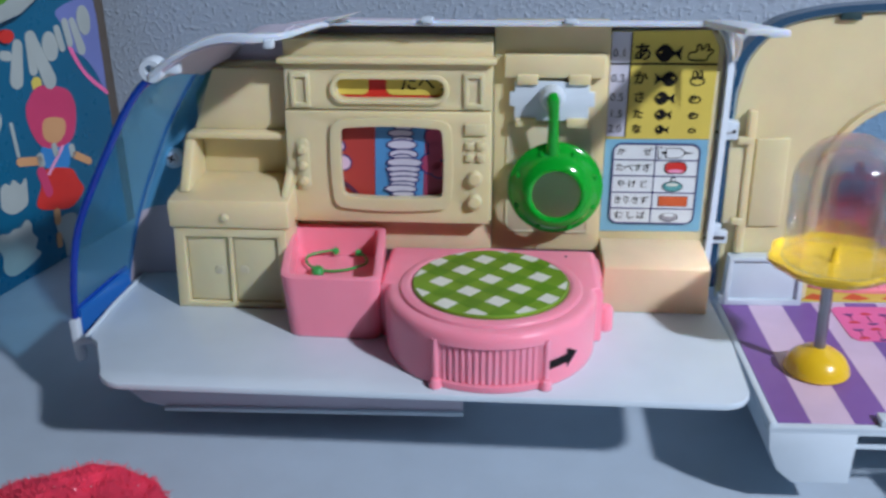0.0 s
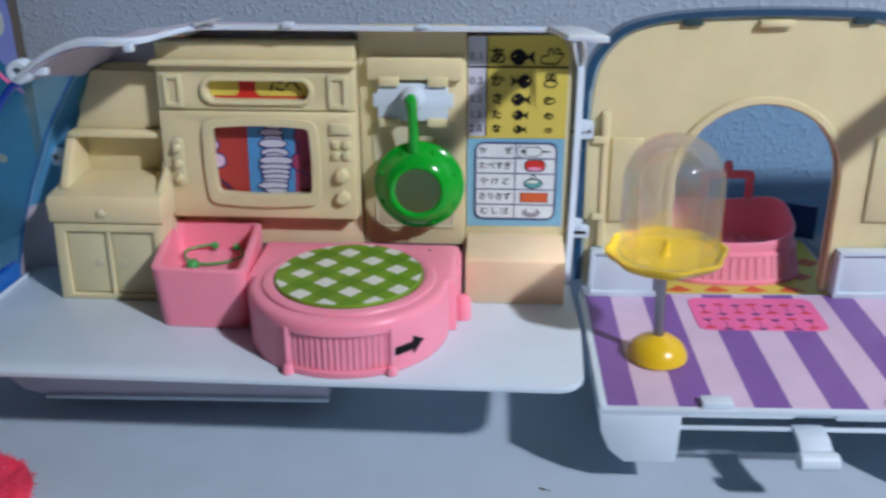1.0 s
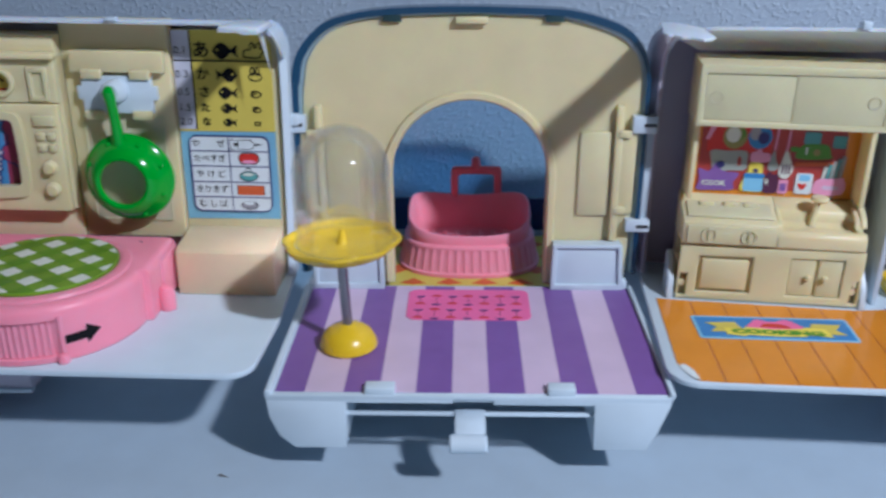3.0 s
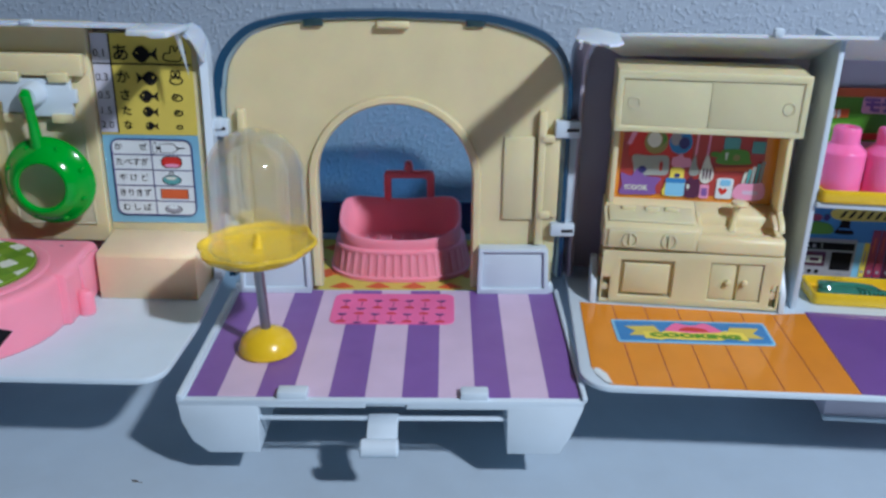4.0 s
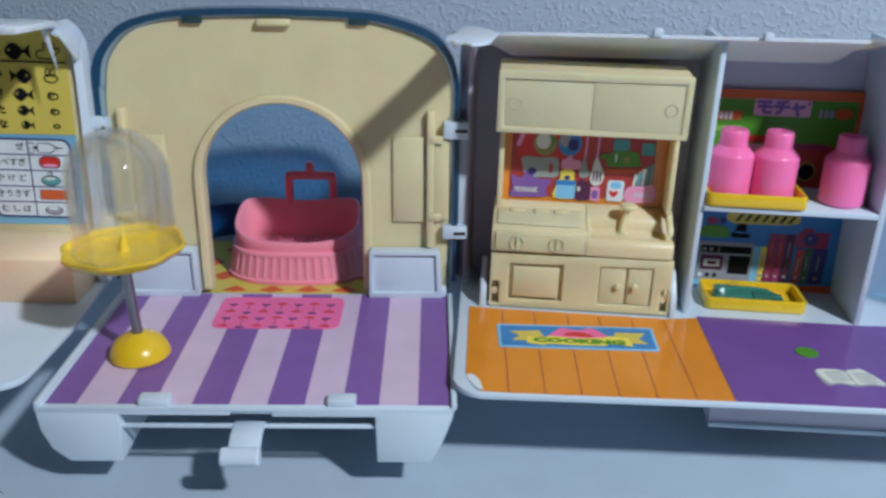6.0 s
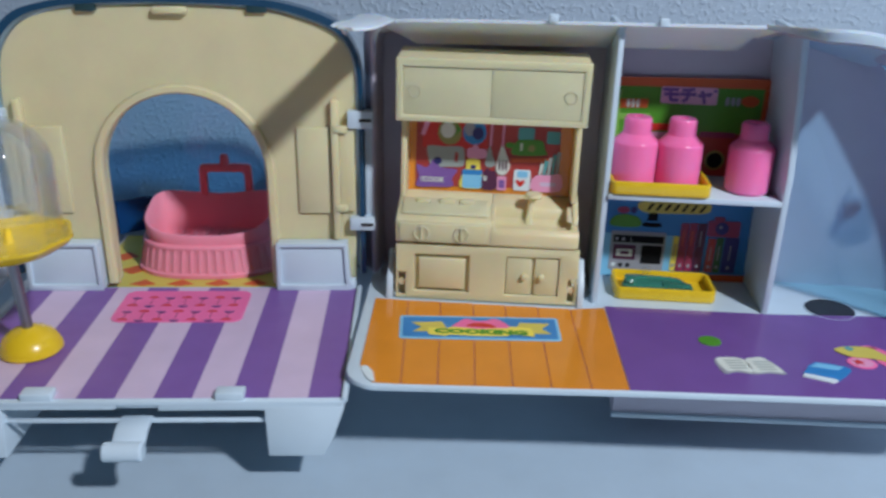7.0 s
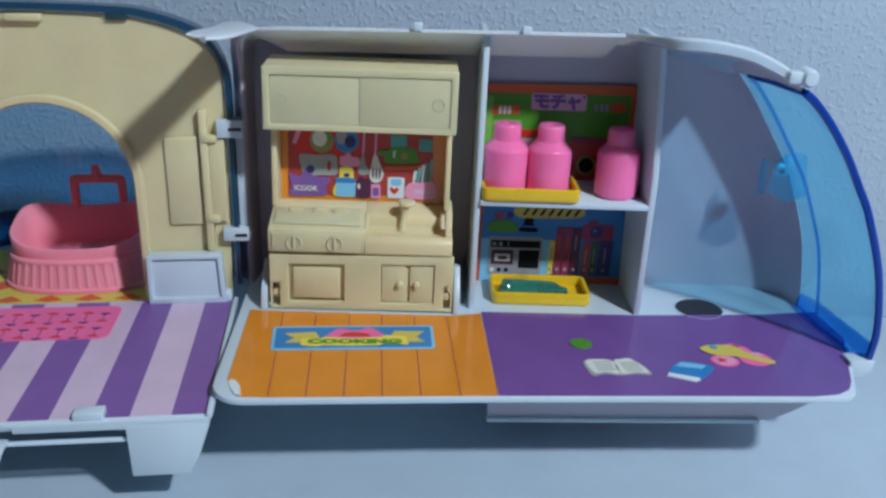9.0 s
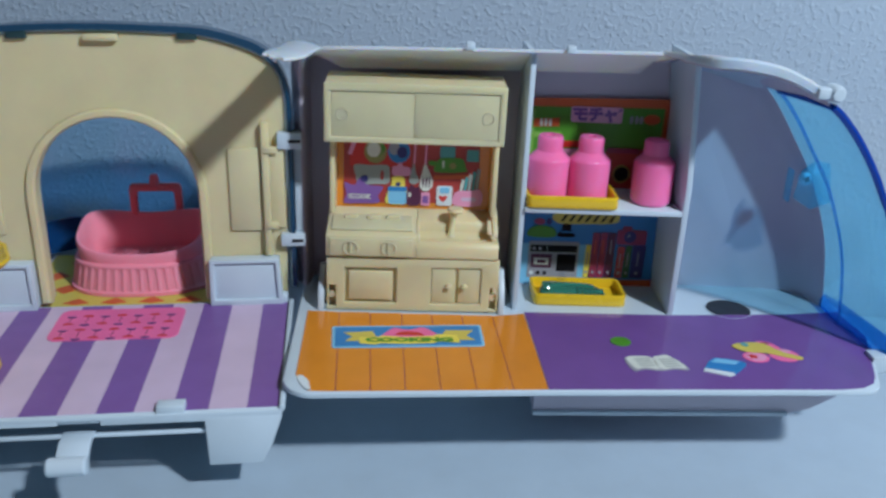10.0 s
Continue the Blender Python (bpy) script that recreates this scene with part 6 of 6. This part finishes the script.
for x in (-75.4, -64, -54.4):
    part("slot_rib", box(x - 3.4, x + 3.4, 11, 14, 95, 97.8, 0.5), CREAM, kit)
part("drain_rack", prism([(2, 91), (4, 95), (12, 99.6), (20, 101.4), (20, 95)], -4.6, -1.8, "yz", r=0.4), CREAM, kit)
part("drain_slot", prism([(3, 92.4), (5, 94.6), (13, 98.6), (13, 96)], -7, -4.8, "yz", r=0.3), CREAM_WARM, kit)
tap = part("tap", tube([(-25, 10.4, 88.6), (-24.9, 10.4, 90.4), (-24.4, 10.6, 96), (-23.6, 10.8, 102)], [2.4, 1.6, 1.5, 1.9], 14), CREAM, kit)
part("tap_head", lathe([(0, 100.8), (3.4, 101.2), (4.3, 102.2), (3.8, 103.4), (0, 104)], -23, 10.4, "z", 24), CREAM, tap)
lower = [(-87, 50.4), (0, 51), (0, 79.4), (-87, 78.4)]
h1 = [(-78, 54.6), (-51.8, 54.8), (-51.8, 74.2), (-78, 73.8)]
h2 = [(-34.4, 54.8), (-9, 55), (-9, 75), (-34.4, 74.6)]
k1, k2 = [(-86, 52), (-82.4, 52), (-82.4, 64), (-86, 64)], [(-4.4, 52.4), (-1, 52.4), (-1, 64.4), (-4.4, 64.4)]
part("base_front", prism(lower, 0, 2.4, "xz", [h1, h2, k1, k2], r=0.4), CREAM, kit)
part("base_body", box(-82, -4.6, 2.4, 26, 50.4, 79.4, 0.3), CREAM, kit)
part("oven_door", box(-76, -53.8, 0.2, 3, 56.4, 72, 0.6), CREAM, kit)
for x0, x1, kx in ((-34, -22.4, -25.4), (-20.6, -9.4, -17.4)):
    dr = part("cupboard_door", box(x0, x1, 0.9, 3, 55.2, 74.2, 0.4), CREAM, kit)
    part("knob", lathe([(0, -1.8), (1.3, -1.4), (1.6, -0.2), (1, 1)], kx, 65, "y", 16), CREAM, dr)
for x0, x1 in ((-86.6, -82), (-4.6, -0.4)):
    part("pivot_pocket", box(x0, x1, 5, 26, 50.6, 66, 0.3), CREAM_WARM, kit)
for x in (-84.2, -2.6):
    part("pivot", lathe([(1.7, 1.4), (1.7, 24)], x, 58.4, "y", 14), CREAM_WARM, kit)
for x in (-90, 2.2):
    part("unit_bracket", prism([(-1, 50), (16, 50), (16, 70), (12, 70), (1, 60)], x - 1.5, x + 1.5, "yz", r=0.5), WHITE, half)

# posters on the shelf backs
F_POSTER = F @ pose(-0.0183, -0.3804, 0.2348) @ Matrix.Scale(1.0378, 4) @ pose(0.0183, 0.3804, -0.2348)
up = thing("upper_shelf_poster", F_POSTER, (50, 26.6, 107), "green and red printed poster lettered in purple", "poster")
part("sheet", print_on([(12, 110.4), (85.6, 110.4), (85.6, 158.8), (12, 157.2)], 26.8, lift=-0.3), PAPER_RUST, up)
part("field", print_on([(13.6, 110.4), (81.4, 110.4), (81.4, 154), (13.6, 153)], 26.4, lift=-0.2), PAPER_GREEN, up)
part("label_panel", print_on(rrect(34.2, 60.2, 145.8, 153.8, 1.2), 26.1, lift=-0.2), PAPER_MAUVE, up)
part("lettering", letters("モチャ", 7.6, 46.6, 149.6, 25.7, "xz", bold=0.5), PAPER_PURPLE, up, "purple printed characters")
for x in (35.6, 58.8):
    part("dot", print_on(oval(x, 152.4, 0.8, 0.8, 10), 25.8, lift=-0.1), PAPER_PURPLE, up)
part("light_stripe", print_on([(12.6, 110.6), (16.4, 110.6), (16.2, 151.6), (12.6, 151.4)], 26.15, lift=-0.15), PAPER_LIME, up)
part("light_stripe", print_on([(16.4, 137.4), (30, 138), (30, 140.6), (16.4, 140)], 26.15, lift=-0.15), PAPER_LIME, up)
part("sweet_mark", print_on([(15.8, 142.8), (28.6, 143.4), (28.8, 147.6), (15.8, 147)], 26.1, lift=-0.2), PAPER_RUST, up)
for x in (19.6, 21.8, 24):
    part("sweet_mark", print_on(oval(x, 145.2, 0.85, 2.1, 12), 25.9, lift=-0.2), PAPER_CREAM, up)
for x in (65, 67.6, 70):
    part("sweet_mark", print_on(oval(x, 147.8, 1.0, 2.2, 12), 26.1, lift=-0.2), PAPER_GREY, up)
part("sweet_mark", print_on(oval(75.4, 148.2, 4.2, 2.6, 18), 26.1, lift=-0.2), PAPER_RUST, up)
part("shelf_mark", print_on([(30, 132.6), (52, 133.4), (52, 136.6), (30, 136)], 26.0, lift=-0.2), PAPER_RED, up)
part("shelf_mark", print_on([(30, 126), (52, 126), (52, 132.4), (30, 131.8)], 26.1, lift=-0.2), PAPER_ROSE, up)
part("phone_mark", print_on(rrect(53, 76, 110.6, 132.6, 4), 26.1, lift=-0.2), PAPER_BRICK, up)
part("phone_mark", print_on(rrect(54, 71, 130.6, 133.2, 1.2), 25.8, lift=-0.2), PAPER_MAROON, up)
part("phone_mark", print_on(oval(62.8, 119.6, 4.6, 4.8, 18), 25.8, lift=-0.2), PAPER_OLIVE, up)
part("phone_mark", print_on(oval(62.8, 119.6, 3.6, 3.8, 18), 25.5, lift=-0.2), BLACK, up)
lo_ = thing("lower_shelf_poster", F_POSTER, (50, 26.6, 50), "blue printed poster with a radio and row of books", "poster")
part("sheet", print_on([(12, 55), (90.6, 56.8), (89.6, 99), (12, 99)], 26.8, lift=-0.3), PAPER_RUST, lo_)
part("field", print_on([(14.6, 58.4), (86, 60.6), (86, 99), (14.6, 99)], 26.4, lift=-0.2), PAPER_BLUE, lo_)
part("field", print_on([(14.6, 57), (50, 57.4), (50, 80), (14.6, 80)], 26.2, lift=-0.2), PAPER_SKY, lo_)
radio = part("radio_mark", print_on(rrect(18.4, 45.2, 60.6, 81.4, 0.8), 25.9, lift=-0.2), PAPER_GREY, lo_)
for pts, mt, y in (([(18.8, 75), (44.8, 75), (44.8, 80), (18.8, 80)], PAPER_MIST, 25.7), ([(19.4, 75.6), (44.2, 75.6), (44.2, 79.4), (19.4, 79.4)], BLACK, 25.5), ([(20.4, 76.6), (22, 76.6), (22, 78.2), (20.4, 78.2)], PAPER_GREY, 25.3), ([(23.6, 76.6), (25.2, 76.6), (25.2, 78.2), (23.6, 78.2)], PAPER_GREY, 25.3), ([(28, 76.2), (28.4, 76.2), (28.4, 78.8), (28, 78.8)], PAPER_MIST, 25.3),
                   ([(20, 66.4), (31, 66.4), (31, 74.2), (20, 74.2)], PAPER_PLUM, 25.7), ([(21.6, 68.2), (29.4, 68.2), (29.4, 72), (21.6, 72)], PAPER_CREAM, 25.5), ([(23.4, 69.2), (27.8, 69.2), (27.8, 71), (23.4, 71)], PAPER_PLUM, 25.3), ([(33.8, 64.6), (44, 64.6), (44, 74.4), (33.8, 74.4)], BLACK, 25.7)):
    part("radio_detail", print_on(pts, y, lift=-0.15), mt, radio)
for x in (20.6, 24.2, 27.8):
    part("radio_detail", print_on(oval(x, 63.4, 1.1, 1.1, 12), 25.6, lift=-0.15), BLACK if x > 21 else PAPER_WHITE, radio)
for x0, x1, zt, mt in ((48.6, 51.2, 80, PAPER_LEMON), (51.6, 55.4, 87, PAPER_MAROON), (55.8, 59.4, 87.2, PAPER_MAROON), (59.8, 64, 87.2, PAPER_PLUM), (65.6, 69.4, 79.6, PAPER_BRICK), (69.8, 73.2, 80.2, PAPER_DARKLEAF), (73.6, 80.6, 80.6, PAPER_NAVY)):
    part("book_mark", print_on([(x0, 61.6), (x1, 61.6), (x1 + 0.4, zt), (x0 + 0.4, zt)], 25.9, lift=-0.2), mt, lo_)
    part("title_bar", print_on([((x0 + x1) / 2 - 0.3, zt - 12), ((x0 + x1) / 2 + 0.3, zt - 12), ((x0 + x1) / 2 + 0.4, zt - 4), ((x0 + x1) / 2 - 0.2, zt - 4)], 25.6, lift=-0.15), PAPER_RUST if mt is PAPER_MAROON else PAPER_GREY, lo_)
    part("spine_dot", print_on(oval((x0 + x1) / 2, 64.6, 0.8, 0.9, 10), 25.6, lift=-0.15), PAPER_GREY, lo_)
part("camera_mark", print_on(rrect(64.8, 80.4, 80.8, 89, 1), 25.8, lift=-0.2), PAPER_MAROON, lo_)
part("camera_mark", print_on(rrect(67.4, 72.4, 88.4, 91, 0.8), 25.9, lift=-0.2), PAPER_MAROON, lo_)
part("camera_mark", print_on(oval(71.6, 85.2, 3.3, 3.3, 20), 25.5, lift=-0.2), PAPER_NAVY, lo_)
part("camera_mark", print_on(oval(70.8, 86, 0.8, 0.8, 12), 25.2, lift=-0.2), PAPER_GREY, lo_)
part("sign_mark", print_on(smooth([(29.8, 94), (34, 91.6), (46, 91.6), (62, 92.4), (65, 95), (62, 98), (40, 98), (31, 97)], 4, True), 25.9, lift=-0.2), PAPER_YELLOW, lo_)
for k in range(7):
    part("title_bar", print_on([(34 + 4.2 * k, 93), (35.5 + 4.2 * k, 93), (37.6 + 4.2 * k, 96.6), (36.2 + 4.2 * k, 96.6)], 25.6, lift=-0.15), BLACK, lo_)
part("plant_mark", print_on(smooth([(17.8, 84), (18.4, 88.6), (24, 90.2), (31, 88.6), (31.4, 84)], 4, True), 25.9, lift=-0.2), PAPER_GREEN, lo_)
part("flower_mark", print_on(oval(23, 92.4, 3, 1.8, 14), 25.8, lift=-0.2), PAPER_MAROON, lo_)
part("flower_mark", print_on(oval(28, 92.6, 1.6, 1.8, 12), 25.7, lift=-0.2), PAPER_NAVY, lo_)
part("lamp_mark", print_on(smooth([(33, 84.4), (35, 88), (35.6, 91.4), (39.6, 91.4), (40, 88), (42.4, 84.4)], 3, True), 25.9, lift=-0.2), BLACK, lo_)
part("lamp_mark", print_on([(34.6, 86.6), (41, 86.6), (41, 87.4), (34.6, 87.4)], 25.6, lift=-0.15), PAPER_BLUE, lo_)


def bottle(x, y, z, tint):
    b = thing("toy_bottle", F, (x, y, z), "hot pink plastic toy bottle with short neck", "toy bottle", "pink toy bottles on the shelf")
    part("bottle_body", lathe([(0, z), (9, z), (10.2, z + 1.4), (10.4, z + 20.4), (10.2, z + 21.5), (9.6, z + 22.2), (7.4, z + 24.4), (6.5, z + 25.4), (6.3, z + 28.6), (6.4, z + 31.6), (5.7, z + 32.8), (2.4, z + 33), (2.2, z + 30), (0, z + 30)], x, y, "z", 40), tint, b)


bottle(22.8, 17, 108.3, PINK_HOT)
bottle(43.4, 17, 108.3, PINK_HOT)
bottle(76.8, 18.6, 107.3, PINK_HOT)


def tray(x0, x1, y0, y1, z, h):
    t = thing("toy_tray", F, ((x0 + x1) / 2, (y0 + y1) / 2, z), "shallow yellow plastic toy tray on the shelf", "toy tray", "yellow toy trays")
    part("tray_floor", prism(rrect(x0 + 1, x1 - 1, y0 + 1, y1 - 1, 2.4), z, z + 1.4, "xy"), YELLOW, t)
    part("tray_wall", prism(rrect(x0, x1, y0, y1, 3.4), z + 0.2, z + h, "xy", [rrect(x0 + 1.8, x1 - 1.8, y0 + 1.8, y1 - 1.8, 2.2)], r=0.5), YELLOW, t)


tray(11.4, 57.4, 2.6, 30, 107.3, 6.4)
tray(20.4, 69.8, 12.4, 37, 50.1, 6.4)
comb = thing("toy_comb", F, (44, 16, 52), "clear teal plastic toy comb lying in yellow tray", "toy comb")
part("comb_body", prism(smooth([(24.6, 15), (26, 25), (28, 29), (40, 28.4), (52, 27), (55, 23), (58, 17), (50, 15.4), (38, 15)], 4, True), 52.6, 57.4, "xy", r=0.8), TEAL_GEL, comb)
part("comb_spine", tube(smooth([(26, 18, 57.4), (34, 22, 58), (46, 24, 57.6), (54, 21, 57)], 4), 1.1, 8), TEAL_GEL, comb)
for i in range(7):
    part("tooth", box(44 + 2.2 * i, 45.2 + 2.2 * i, 14.6, 21, 55.4, 58.2 - 0.2 * i, 0.3), TEAL_GEL, comb)
part("comb_knob", lathe([(0, 56.6), (2.6, 57), (3, 58.6), (2, 60), (0, 60.4)], 28, 17.4, "z", 16), TEAL_GEL, comb)
part("comb_tip", lathe([(0, 57), (2.2, 57.6), (2.6, 59.6), (0, 61.6)], 37.6, 31, "z", 14), CLEAR, comb)
